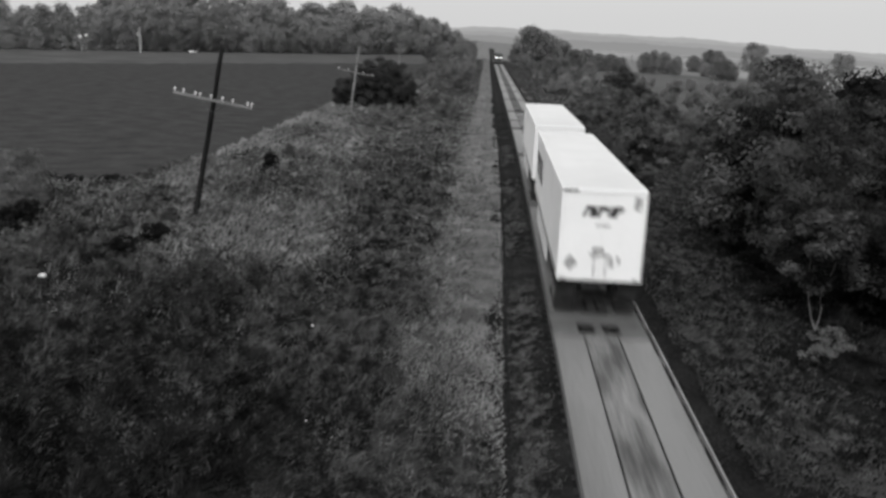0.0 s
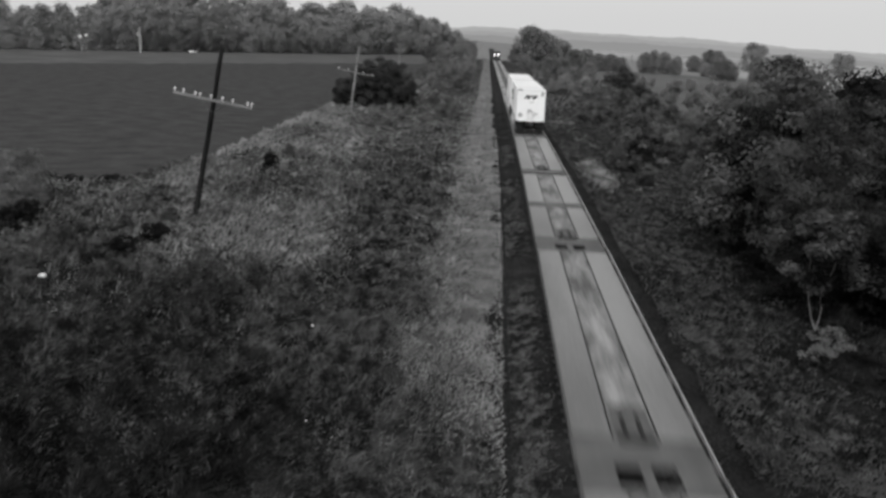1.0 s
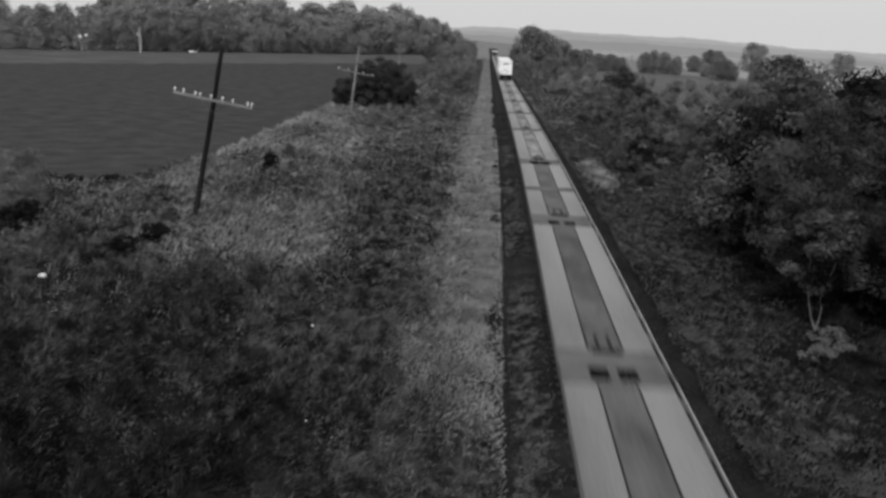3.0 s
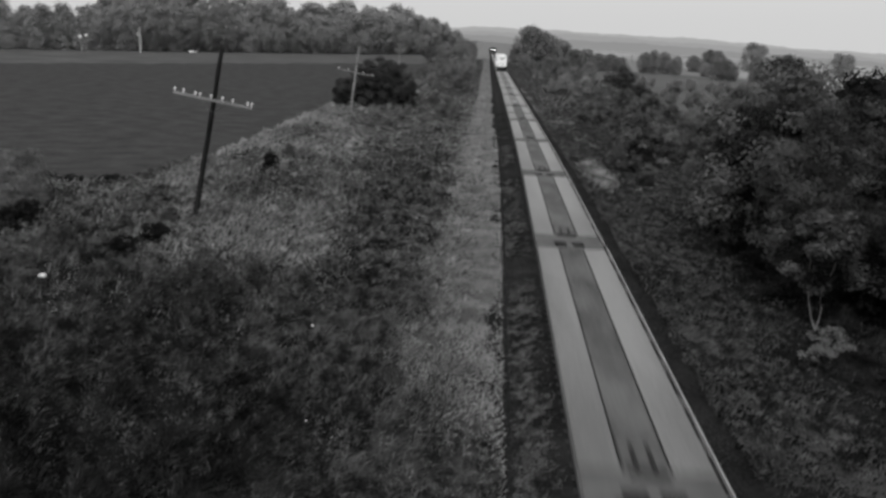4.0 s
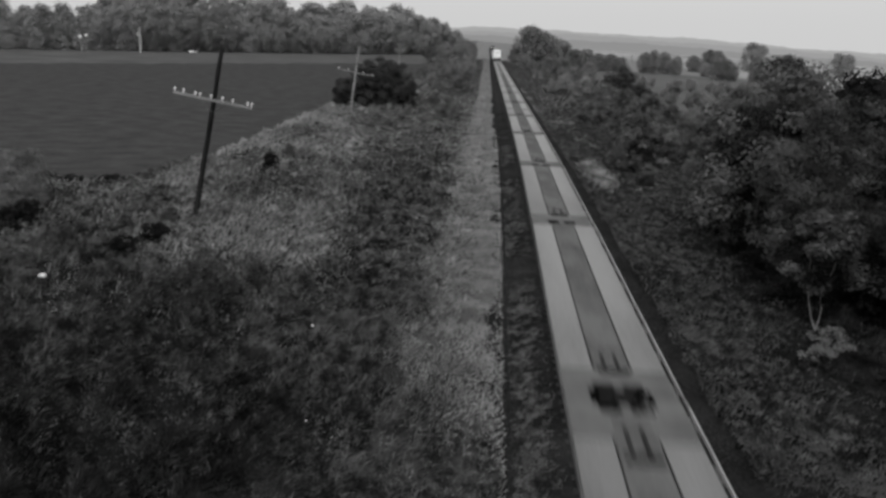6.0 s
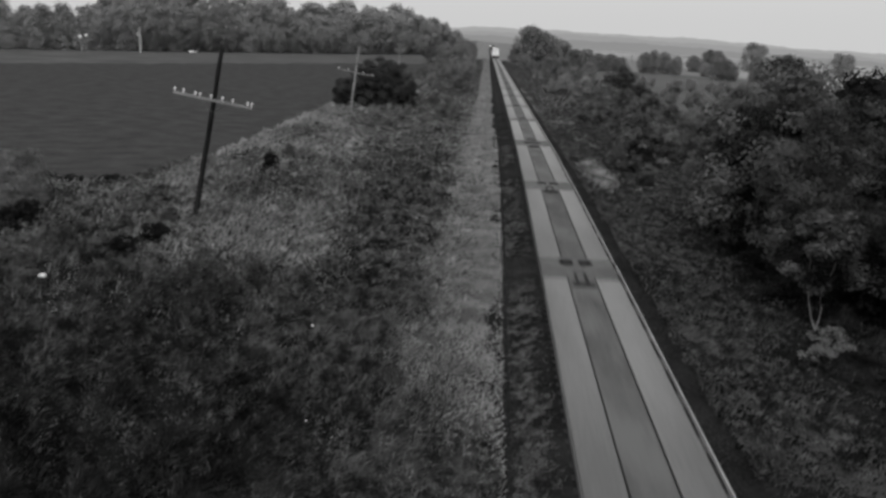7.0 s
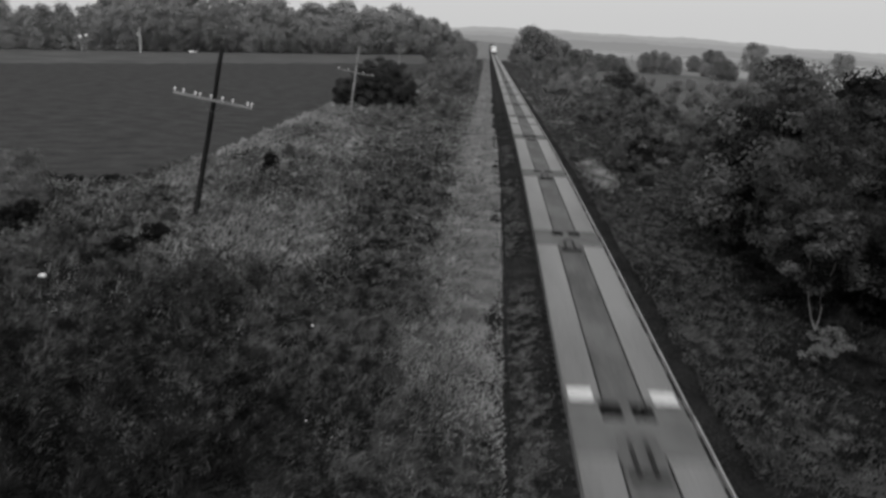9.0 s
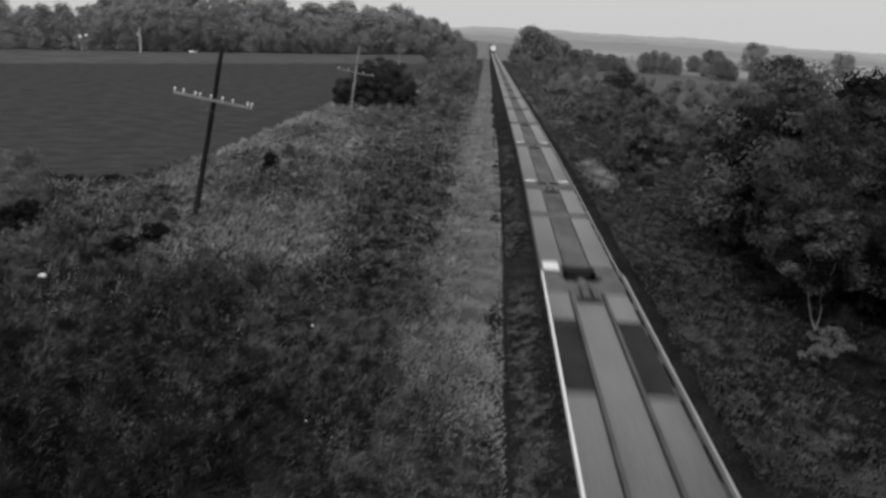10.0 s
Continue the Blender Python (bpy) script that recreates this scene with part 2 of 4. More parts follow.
def backdrop():
    """Hazy hills, kilometres away: ridges of one plain glowing tone each, the haze put into the tone."""
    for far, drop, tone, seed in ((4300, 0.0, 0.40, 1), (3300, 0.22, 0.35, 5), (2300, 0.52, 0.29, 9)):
        az = np.radians(np.linspace(-75, 75, 400))
        rise = np.interp(np.degrees(az), [-75, -10, -1.4, 5, 12.2, 19, 24, 75], [0.3, 0.4, 0.64, 0.6, 0.4, 0.1, -0.1, -0.1])
        crest = 9.4 + far * np.tan(np.radians(rise - drop)) + far * 0.0007 * (np.sin(az * 31 + seed) + 0.6 * np.sin(az * 83 + seed * 3) + 0.5 * np.sin(az * 190 + seed) + 0.5 * np.sin(az * 410 + 2 * seed))
        x, y = far * np.sin(az), far * np.cos(az)
        verts = np.concatenate([np.stack([x, y, np.full_like(x, -90)], 1), np.stack([x, y, crest], 1), np.stack([x * 1.04, y * 1.04, np.full_like(x, -90)], 1)])
        k = np.arange(399)
        quads = np.concatenate([np.stack([k, k + 1, k + 401, k + 400], 1), np.stack([k + 400, k + 401, k + 801, k + 800], 1)])
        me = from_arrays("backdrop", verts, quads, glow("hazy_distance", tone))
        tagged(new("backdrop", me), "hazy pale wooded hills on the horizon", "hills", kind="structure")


backdrop()


# ---- railway: ballast, ties, rails ----
def ribbon(name, section, ys, mat, parent=None):
    """A bar of the given cross-section (x from the track's centre, z) along the line."""
    sec = np.array(section, float)
    k, n = len(sec), len(ys)
    cx = line_x(ys)
    verts = np.stack([cx[:, None] + sec[None, :, 0], np.repeat(ys[:, None], k, 1), sec[None, :, 1] + line_z(ys)[:, None]], -1).reshape(-1, 3)
    i, j = np.meshgrid(np.arange(k), np.arange(n - 1))
    i, j = i.ravel(), j.ravel()
    quads = np.stack([j * k + i, j * k + (i + 1) % k, (j + 1) * k + (i + 1) % k, (j + 1) * k + i], 1)
    ob = new(name, from_arrays(name, verts, quads, mat))
    ob.parent = parent
    return ob


def railway():
    ys = np.concatenate([np.arange(-60, 460, 5.0), np.arange(465, 880, 10)])
    bed = ribbon("ballast_bed", [(-2.5, -0.6), (2.6, -0.6), (2.3, -0.3), (1.75, -0.17), (-1.75, -0.17), (-2.2, -0.3)], ys, BALLAST)
    tagged(bed, "dark oily crushed stone ballast under the track", "ballast", kind="structure")
    track = tagged(new("railway_track"), "single railway track with rusty steel rails", "track", kind="structure")
    for off in (-0.7525, 0.7525):
        ribbon("rail", [(off - 0.07, -0.17), (off + 0.07, -0.17), (off + 0.07, -0.15), (off + 0.02, -0.13), (off + 0.02, -0.04), (off + 0.036, -0.035), (off + 0.036, 0), (off - 0.036, 0), (off - 0.036, -0.035), (off - 0.02, -0.04), (off - 0.02, -0.13), (off - 0.07, -0.15)], ys, STEEL, track)
    bm = bmesh.new()
    for y in np.arange(-20, 180, 0.6):
        c, z = float(line_x(y)), float(line_z(y))
        box(bm, c - 1.3, c + 1.3, y - 0.11, y + 0.11, z - 0.3, z - 0.155)
    tagged(part("ties", bm, TIE, track), kind="stuff")
    # loose stones on the shoulders
    rng = np.random.default_rng(3)
    n = 26000
    y = rng.uniform(0, 1, n) ** 1.6 * 110 + 9
    side = rng.random(n) < 0.62
    u = np.where(side, rng.uniform(-2.9, -1.5, n), rng.uniform(1.5, 3.1, n))
    x = line_x(y) + u
    z = np.interp(u, [-2.9, -2.5, -2.2, -1.75, 1.75, 2.3, 2.6, 3.1], [-0.43, -0.43, -0.3, -0.17, -0.17, -0.3, -0.43, -0.43]) + line_z(y)
    r = rng.uniform(0.02, 0.055, n)
    base = np.array([(1, 0, 0), (0, 1, 0), (-1, 0, 0), (0, -1, 0), (0, 0, 1.0), (0, 0, -1)], float)
    tris = np.array([(0, 1, 4), (1, 2, 4), (2, 3, 4), (3, 0, 4)])
    jit = rng.uniform(0.6, 1.3, (n, 6, 3))
    verts = np.stack([x, y, z], 1)[:, None, :] + base[None] * jit * r[:, None, None]
    faces = (np.arange(n)[:, None, None] * 6 + tris[None]).reshape(-1, 3)
    tagged(new("ballast_stones", from_arrays("ballast_stones", verts.reshape(-1, 3), faces, BALLAST)), "loose dark ballast stones on the track shoulders", "stones", kind="stuff")


railway()


# ---- the train ----
SPEED = 53.5
MOVERS = []


def rides(ob, s):
    """ob's origin is s metres along the line at the start and goes with the train."""
    MOVERS.append((ob, s))
    ob.matrix_world = pose(float(line_x(s)), s, float(line_z(s)))
    return ob


def holed_plate(cells, y0, y1, hole0, hole1):
    """The pieces of a full-width deck plate with a pair of wells between hole0 and hole1."""
    for a, b in ((y0, hole0), (hole1, y1)):
        if b - a > 0.02:
            cells.append((-1.39, 1.39, a, b))
    for a, b in ((-1.39, -0.64), (-0.11, 0.11), (0.64, 1.39)):
        cells.append((a, b, hole0 + 0.003, hole1 - 0.003))


def truck(parent, y):
    frame_ = bmesh.new()
    for x in (-1.0, 1.0):
        box(frame_, x - 0.07, x + 0.07, y - 1.15, y + 1.15, 0.32, 0.5, 0.02)
    box(frame_, -1.0, 1.0, y - 0.2, y + 0.2, 0.3, 0.55)
    t = part("truck", frame_, BLACK, parent, "grimy steel truck frame")
    for x in (-0.76, 0.76):
        for dy in (-0.85, 0.85):
            w = tube(bmesh.new(), (x - 0.07, y + dy, 0.37), (x + 0.07, y + dy, 0.37), 0.37, 0.37, 20)
            tube(w, (x - 0.1, y + dy, 0.37), (x + 0.1, y + dy, 0.37), 0.12, 0.12, 12)
            part("wheel", w, STEEL, t)


def hitch(parent, y0, y1):
    """A folded trailer hitch lying in the centre floor."""
    ob = boxpart("hitch", (-0.44, 0.44, y0, y1, 0.994, 1.012), HITCH, parent, "dark folded trailer hitch")
    for x in (-0.2, 0.16):
        strut = bmesh.new()
        box(strut, x - 0.045, x + 0.045, y0 + 0.35, y1 - 0.7, 1.012, 1.08, 0.012)
        part("strut", strut, GRATE, ob)
    boxpart("hitch_bar", (-0.4, 0.4, y0 + 0.05, y0 + 0.3, 1.012, 1.09), GRATE, ob, bevel=0.015)
    top = tube(bmesh.new(), (0, y1 - 0.25, 1.012), (0, y1 - 0.25, 1.1), 0.24, 0.18, 16)
    part("hitch_plate", top, SILL, ob)


def platform(length, turned, near_end, far_end, band, ramp, scuffed):
    """One deck of the articulated car. turned: the hitch lies at the far end. near_end, far_end: 0 joint, 1 coupling, 2 wide gap."""
    ob = new("flat_deck_car")
    a0 = (0.6 if turned else 1.8)
    b0 = length - (2.4 if turned else 0.8)
    g0 = (0.03, 0.5, 0.35)[near_end]
    g1 = length - (0.03, 0.5, 0.35)[far_end]
    # underframe
    u = bmesh.new()
    box(u, -0.45, 0.45, 0.75, length - 0.75, 0.45, 0.9)
    box(u, -0.1, 0.1, 0.05, length - 0.05, 0.45, 0.8)
    for y in np.arange(1.2, length - 1, 1.6):
        box(u, -1.3, 1.3, y - 0.06, y + 0.06, 0.68, 0.9)
    box(u, -1.36, 1.36, 0.75, length - 0.75, 0.9, 0.93)
    part("underframe", u, BLACK, ob)
    for x in (-1.4, 1.36):
        boxpart("side_sill", (x, x + 0.04, 0.3, length - 0.3, 0.66, 0.985), SILL, ob, "dark painted side sill")
    edge = (0.07, 1.0, 1.16, BRIGHT) if ramp else (0.045, 0.93, 1.03, EDGE)
    for x in (-1.43, 1.53):
        rail = bmesh.new()
        box(rail, x - edge[0] / 2, x + edge[0] / 2, 0.25, length - 0.25, edge[1], edge[2], 0.008)
        for y in np.arange(0.8, length, 2.4):
            box(rail, min(x, x * 0.91), max(x, x * 0.91), y - 0.04, y + 0.04, 0.88, 0.96)
        part("edge_rail", rail, EDGE if x > 0 else BRIGHT if ramp else SILL, ob, "worn steel edge rail")
    # end plates
    for near in (True, False):
        cells = []
        lo, hi = (g0, a0) if near else (b0, g1)
        kind = near_end if near else far_end
        if kind == 2:
            cells.append((-1.39, 1.39, 0.35, max(hi, 0.9)) if near else (-1.39, 1.39, lo, hi))
        elif kind == 1 and turned and near:
            # the coupling well lies open in the middle
            cells += [(-1.39, -0.62, 0.02, 1.5), (0.62, 1.39, 0.02, 1.5)]
        elif near:
            holed_plate(cells, lo, max(hi, 0.5), lo, lo + 0.45)
        else:
            holed_plate(cells, lo, hi, hi - 0.45, hi)
        if kind == 1 and not (turned and near):
            for x in (-1.39, 0.78):
                cells.append((x, x + 0.61, 0.01, g0 - 0.004) if near else (x, x + 0.61, g1 + 0.004, length - 0.01))
        for x0, x1, y0, y1 in cells:
            boxpart("end_plate", (x0, x1, y0, y1, 0.95, 1.004), PLATE, ob, "grey chequered joint plate")
    a0 = max(a0, 0.9 if near_end == 2 else 1.5 if near_end == 1 and turned else 0.5)
    # runways and centre floor
    deck_paint = DECK_DULL if turned else DECK
    cut = [(a0 + 0.02, b0 - 0.02)]
    if band:
        mid = length / 2 + (0.8 if turned else -0.8)
        cut = [(a0 + 0.02, mid - 0.7), (mid + 0.7, b0 - 0.02)]
        bm = bmesh.new()
        box(bm, -1.39, 1.39, mid - 0.68, mid + 0.68, 0.95, 0.998)
        part("cross_plate", bm, PLATE, ob)
    for y0, y1 in cut:
        if ramp:
            cells = [(y0, y1 - 8.7, deck_paint), (y1 - 8.68, y1 - 2.9, GRATE), (y1 - 2.88, y1, deck_paint)] if y1 - y0 > 12 else [(y0, y1, deck_paint)]
        else:
            cells = [(y0, y1, deck_paint)]
        for p0, p1, mat in cells:
            inner = 0.62 if ramp else 0.53
            boxpart("runway", (-1.385, -inner, p0, p1, 0.94, 1.0), mat, ob, bevel=0.006)
            boxpart("runway", (inner, 1.385, p0, p1, 0.94, 1.0), mat, ob, bevel=0.006)
        boxpart("centre_floor", (-0.475, 0.475, y0, y1, 0.93, 0.99), deck_paint if ramp else WELL_PALE if scuffed else WELL, ob, "dull grey steel centre floor")
        if ramp:
            for x in (-0.6, 0.5):
                boxpart("guide_rail", (x, x + 0.1, y0, y1, 0.96, 1.1), SILL, ob, "dark raised guide rail", 0.01)
    if turned:
        hitch(ob, length - 3.5, length - 1.2)
    else:
        hitch(ob, 1.45, 3.5)
    truck(ob, 0.0 if not near_end else 1.7)
    if far_end:
        truck(ob, length - 1.9)
    return tagged(ob, "low grey steel flat deck railway car, empty runways", "railway car", "cars of the train")


# joints between the decks at the start of the clip, metres along the line; every fifth is a coupling
JOINTS = [308.5, 288, 268, 248, 228, 207, 186, 166, 146, 126, 105, 84.3, 64.5, 44.8, 24.9, 2.6, -18.0, -37.7, -57.5, -76.8, -99.4, -120, -139.2, -158.4, -178, -199.7,
          -221.6, -240.4, -261, -280.4, -301.2, -322.4, -341.6, -362.5, -381.6, -403.3, -424.5, -443.4, -462.5, -483, -504.0, -525, -544.6, -564.2, -584, -605]
PROTOS = {}
for k, (far, near) in enumerate(zip(JOINTS, JOINTS[1:])):
    car, i = k // 5 - 2, 4 - k % 5
    turned, length = car >= 4, far - near
    ends = (1 if i == 0 else 0, 1 if i == 4 else 0)
    if car == 0 and i == 0:
        ends = (2, 0)
    if car == 1 and i == 4:
        ends = (0, 2)
    band = (i == 4 and not turned) or (i == 0 and turned)
    key = (round(length, 1), turned, ends, band, car == 6, 0 <= car <= 1)
    if key not in PROTOS:
        PROTOS[key] = deck = platform(length, turned, *ends, band, car == 6, 0 <= car <= 1)
    else:
        deck = copy_thing(PROTOS[key], Matrix())
    rides(deck, near)
    if turned and car == 5 and i < 3:
        # bright flaps laid on the runways beside the joint
        for side in ((-1, 1) if i else (-1,)):
            flap = bmesh.new()
            x0, x1 = sorted((side * 0.72, side * 1.32))
            box(flap, x0, x1, *((0.6, 1.1) if i else (0.6, 1.8)), 1.006, 1.03, 0.006)
            part("bridge_flap", flap, BRIGHT, deck, "bright white bridge flap")


def trailer(length, printed):
    """A van trailer on its own wheels; origin at its rear, on the deck."""
    ob = new("van_trailer")
    z0, z1, w = 2.235, 5.11, 1.3
    bm = box(bmesh.new(), -w + 0.012, w - 0.012, 0.03, length - 0.02, z0 + 0.05, z1 - 0.03)
    part("body_shell", bm, SIDE, ob, "pale side panels")
    roof = bmesh.new()
    box(roof, -w, w, 0, length, z1 - 0.03, z1, 0.012)
    part("roof", roof, ROOF, ob, "off-white roof sheet")
    for s in (-1, 1):
        x = s * (w - 0.006)
        for y in np.arange(1.2, length - 0.3, 1.22):
            boxpart("side_rib", (x - 0.008, x + 0.008, y - 0.02, y + 0.02, z0 + 0.2, z1 - 0.14), SIDE, ob)
    for s in (-1, 1):
        x = s * (w - 0.01)
        boxpart("bottom_rail", (x - 0.02, x + 0.02, 0.05, length, z0, z0 + 0.2), METAL, ob, "metal bottom rail")
        boxpart("top_rail", (x - 0.016, x + 0.016, 0.02, length, z1 - 0.13, z1 - 0.005), WHITE, ob)
    rear = bmesh.new()
    for a, b, c, d in ((-w, -w + 0.09, z0, z1), (w - 0.09, w, z0, z1), (-w + 0.09, w - 0.09, z0, z0 + 0.1), (-w + 0.09, w - 0.09, z1 - 0.14, z1)):
        box(rear, a, b, -0.05, 0.05, c, d, 0.012)
    part("rear_frame", rear, WHITE, ob, "white rear door frame")
    for s in (-1, 1):
        x0, x1 = sorted((s * 0.008, s * (w - 0.1)))
        door = boxpart("rear_door", (x0, x1, -0.03, 0.02, z0 + 0.11, z1 - 0.15), WHITE, ob, "white flat rear door", 0.006)
        for k in (0.18, 0.4, 0.62, 0.84):
            z = z0 + 0.1 + k * 2.65
            boxpart("hinge", (s * (w - 0.16) - 0.09, s * (w - 0.16) + 0.09, -0.05, -0.03, z - 0.03, z + 0.03), WHITE, door)
        rod = bmesh.new()
        tube(rod, (s * 0.18, -0.055, z0 + 0.12), (s * 0.18, -0.055, z0 + (1.05 if s < 0 else 0.8)), 0.018, 0.018, 8)
        box(rod, s * 0.18 - 0.16, s * 0.18 + 0.16, -0.07, -0.04, z0 + 0.78, z0 + 0.86)
        part("lock_rod", rod, METAL, door, "steel lock rod and handle")
    # bumper and posts are painted black to take on the shade under the box
    boxpart("bumper", (-1.1, 1.1, 0.0, 0.1, 1.56, 1.68), BLACK, ob, "dark underride bumper")
    for x in (-0.7, 0.7):
        boxpart("bumper_post", (x - 0.05, x + 0.05, 0.02, 0.12, 1.6, 2.25), BLACK, ob)
    for x in (-1.12, 1.12):
        boxpart("tail_lamp", (x - 0.09, x + 0.09, -0.062, -0.05, z0 + 0.02, z0 + 0.09), GREYPAINT, ob)
    if printed:
        # slanted brand shapes, a small bar, a sign plate, a placard diamond and door furniture
        for x, wd, notch in ((-0.42, 0.32, 0.12), (-0.04, 0.32, -0.1), (0.36, 0.38, 0.0)):
            bm = bmesh.new()
            box(bm, x - wd / 2, x + wd / 2, -0.036, -0.031, z1 - 0.68, z1 - 0.52)
            box(bm, x - wd / 4 + notch, x + wd / 4 + notch, -0.0358, -0.0312, z1 - 0.86, z1 - 0.66)
            box(bm, x - wd / 2, x - wd / 4, -0.0356, -0.0314, z1 - 0.86, z1 - 0.64)
            for v in bm.verts:
                v.co.x += (v.co.z - z1 + 0.7) * 0.45
            part("brand_shape", bm, DARKPAINT, ob, "dark slanted brand shape")
        # a small dark strip at the top left corner
        boxpart("dark_corner_strip", (-w + 0.02, -w + 0.5, -0.06, -0.05, z1 - 0.1, z1 - 0.03), DARKPAINT, ob)
        boxpart("print_bar", (-0.22, 0.24, -0.036, -0.031, z1 - 1.16, z1 - 1.1), GREYPAINT, ob, "thin grey printed bar")
        boxpart("sign_plate", (0.92, 1.13, -0.04, -0.031, z1 - 0.62, z1 - 0.2), GREYPAINT, ob, "grey sign plate")
        dm = bmesh.new()
        bmesh.ops.create_cone(dm, cap_ends=True, segments=4, radius1=0.25, radius2=0.25, depth=0.012, matrix=Matrix.Translation((-0.92, -0.04, z0 + 0.55)) @ pose(0, 0, 0, 90, 0, 0))
        part("placard", dm, GREYPAINT, ob, "grey diamond placard")
        boxpart("latch", (-0.26, 0.1, -0.06, -0.031, z0 + 0.92, z0 + 1.06), GREYPAINT, ob, "grey lock handle")
        boxpart("latch", (0.28, 0.42, -0.06, -0.031, z0 + 0.45, z0 + 0.72), GREYPAINT, ob, "grey lock handle")
        boxpart("label_patch", (0.5, 0.62, -0.036, -0.031, z0 + 0.58, z0 + 0.78), GREYPAINT, ob)
        # dark brand shape on both sides near the nose
        for s in (-1, 1):
            x = s * (w + 0.004)
            bm = bmesh.new()
            for y, dy in ((length - 5.3, 1.1), (length - 3.9, 1.1), (length - 2.5, 1.3)):
                box(bm, x - 0.004, x + 0.004, y, y + dy, z1 - 1.15, z1 - 0.75)
                box(bm, x - 0.004, x + 0.004, y - 0.25, y + dy - 0.5, z1 - 1.75, z1 - 1.18)
            part("side_brand_shape", bm, DARKPAINT, ob, "large dark brand shape")
    # nose, landing gear, bogie
    legs = bmesh.new()
    for x in (-0.85, 0.85):
        box(legs, x - 0.06, x + 0.06, length - 3.1, length - 2.98, 1.1, z0)
        box(legs, x - 0.14, x + 0.14, length - 3.18, length - 2.9, 1.01, 1.1)
    box(legs, -0.85, 0.85, length - 3.07, length - 3.01, 1.6, 1.68)
    part("landing_gear", legs, SILL, ob, "dark landing gear legs")
    bogie = bmesh.new()
    for x in (-0.5, 0.5):
        box(bogie, x - 0.06, x + 0.06, 0.4, 4.0, 1.7, 2.2)
    for y in (1.1, 2.4):
        tube(bogie, (-1.0, y, 1.51), (1.0, y, 1.51), 0.07, 0.07)
    bg = part("bogie", bogie, BLACK, ob, "black axle frame")
    for y in (1.1, 2.4):
        for x in (-1.13, -0.82, 0.82, 1.13):
            t = tube(bmesh.new(), (x - 0.125, y, 1.51), (x + 0.125, y, 1.51), 0.5, 0.5, 24)
            tw = part("tyre", t, RUBBER, bg)
            h = tube(bmesh.new(), (x - 0.13, y, 1.51), (x + 0.13, y, 1.51), 0.25, 0.25, 16)
            part("rim", h, METAL, tw, "pale steel rim")
    for s in (-1, 1):
        boxpart("side_skirt", (s * 1.28 - 0.015, s * 1.28 + 0.015, 5.2, length - 3.6, 1.45, 2.24), SIDE, ob, "pale side skirt")
        # flaps set well back and broad, filling in for shade below the trailer
        flap = boxpart("mud_flap", (s * 0.95 - 0.3, s * 0.95 + 0.33, 0.42, 0.44, 1.1, 2.2), RUBBER, ob, "black mud flap")
    return tagged(ob, "white van trailer riding on a flat deck car", "trailer", "trailers on the train")


rides(trailer(16.15, True), 26.0)
rides(trailer(15.6, False), 45.6)


def locomotive():
    """The engine at the head of the train, its rear towards the camera."""
    ob = new("locomotive")
    boxpart("frame", (-1.5, 1.5, 0, 21, 1.0, 1.5), BLACK, ob, bevel=0.03)
    boxpart("hood", (-0.95, 0.95, 0.9, 17, 1.5, 4.0), LOCO, ob, "dark long hood", 0.08)
    boxpart("radiator_hood", (-1.45, 1.45, 1.5, 5.5, 3.1, 4.4), LOCO, ob, "dark flared radiator hood", 0.08)
    boxpart("cab", (-1.5, 1.5, 16.4, 19.4, 1.5, 4.55), LOCO, ob, "dark cab", 0.1)
    boxpart("nose", (-1.1, 1.1, 19.4, 20.6, 1.5, 3.1), LOCO, ob, bevel=0.1)
    for x in (-0.8, 0.8):
        lamp = tube(bmesh.new(), (x, 0.84, 3.3), (x, 0.92, 3.3), 0.2, 0.2, 14)
        part("lamp", lamp, LAMP, ob, "lit round lamp")
    rails = bmesh.new()
    for x in (-1.45, 1.45):
        for y in np.arange(0.3, 16, 2.2):
            tube(rails, (x, y, 1.5), (x, y, 2.5), 0.025, 0.025, 6)
        tube(rails, (x, 0.3, 2.5), (x, 16, 2.5), 0.025, 0.025, 6)
    part("handrail", rails, EDGE, ob, "pale handrail")
    boxpart("fuel_tank", (-1.3, 1.3, 7.5, 13, 0.35, 1.0), BLACK, ob, bevel=0.1)
    for y in (3.4, 17.4):
        truck(ob, y)
    return tagged(ob, "dark diesel locomotive heading the train", "locomotive")


rides(locomotive(), 309.0)


def motions():
    for ob, s in MOVERS:
        rows = []
        for t in np.linspace(0, 10, 41):
            y = s + SPEED * t
            a, b = float(line_x(y)), float(line_x(y + 20))
            rows.append((float(t), pose(a, float(y), float(line_z(y)), 0, 0, math.degrees(-math.atan((b - a) / 20)))))
        walk(ob, rows)


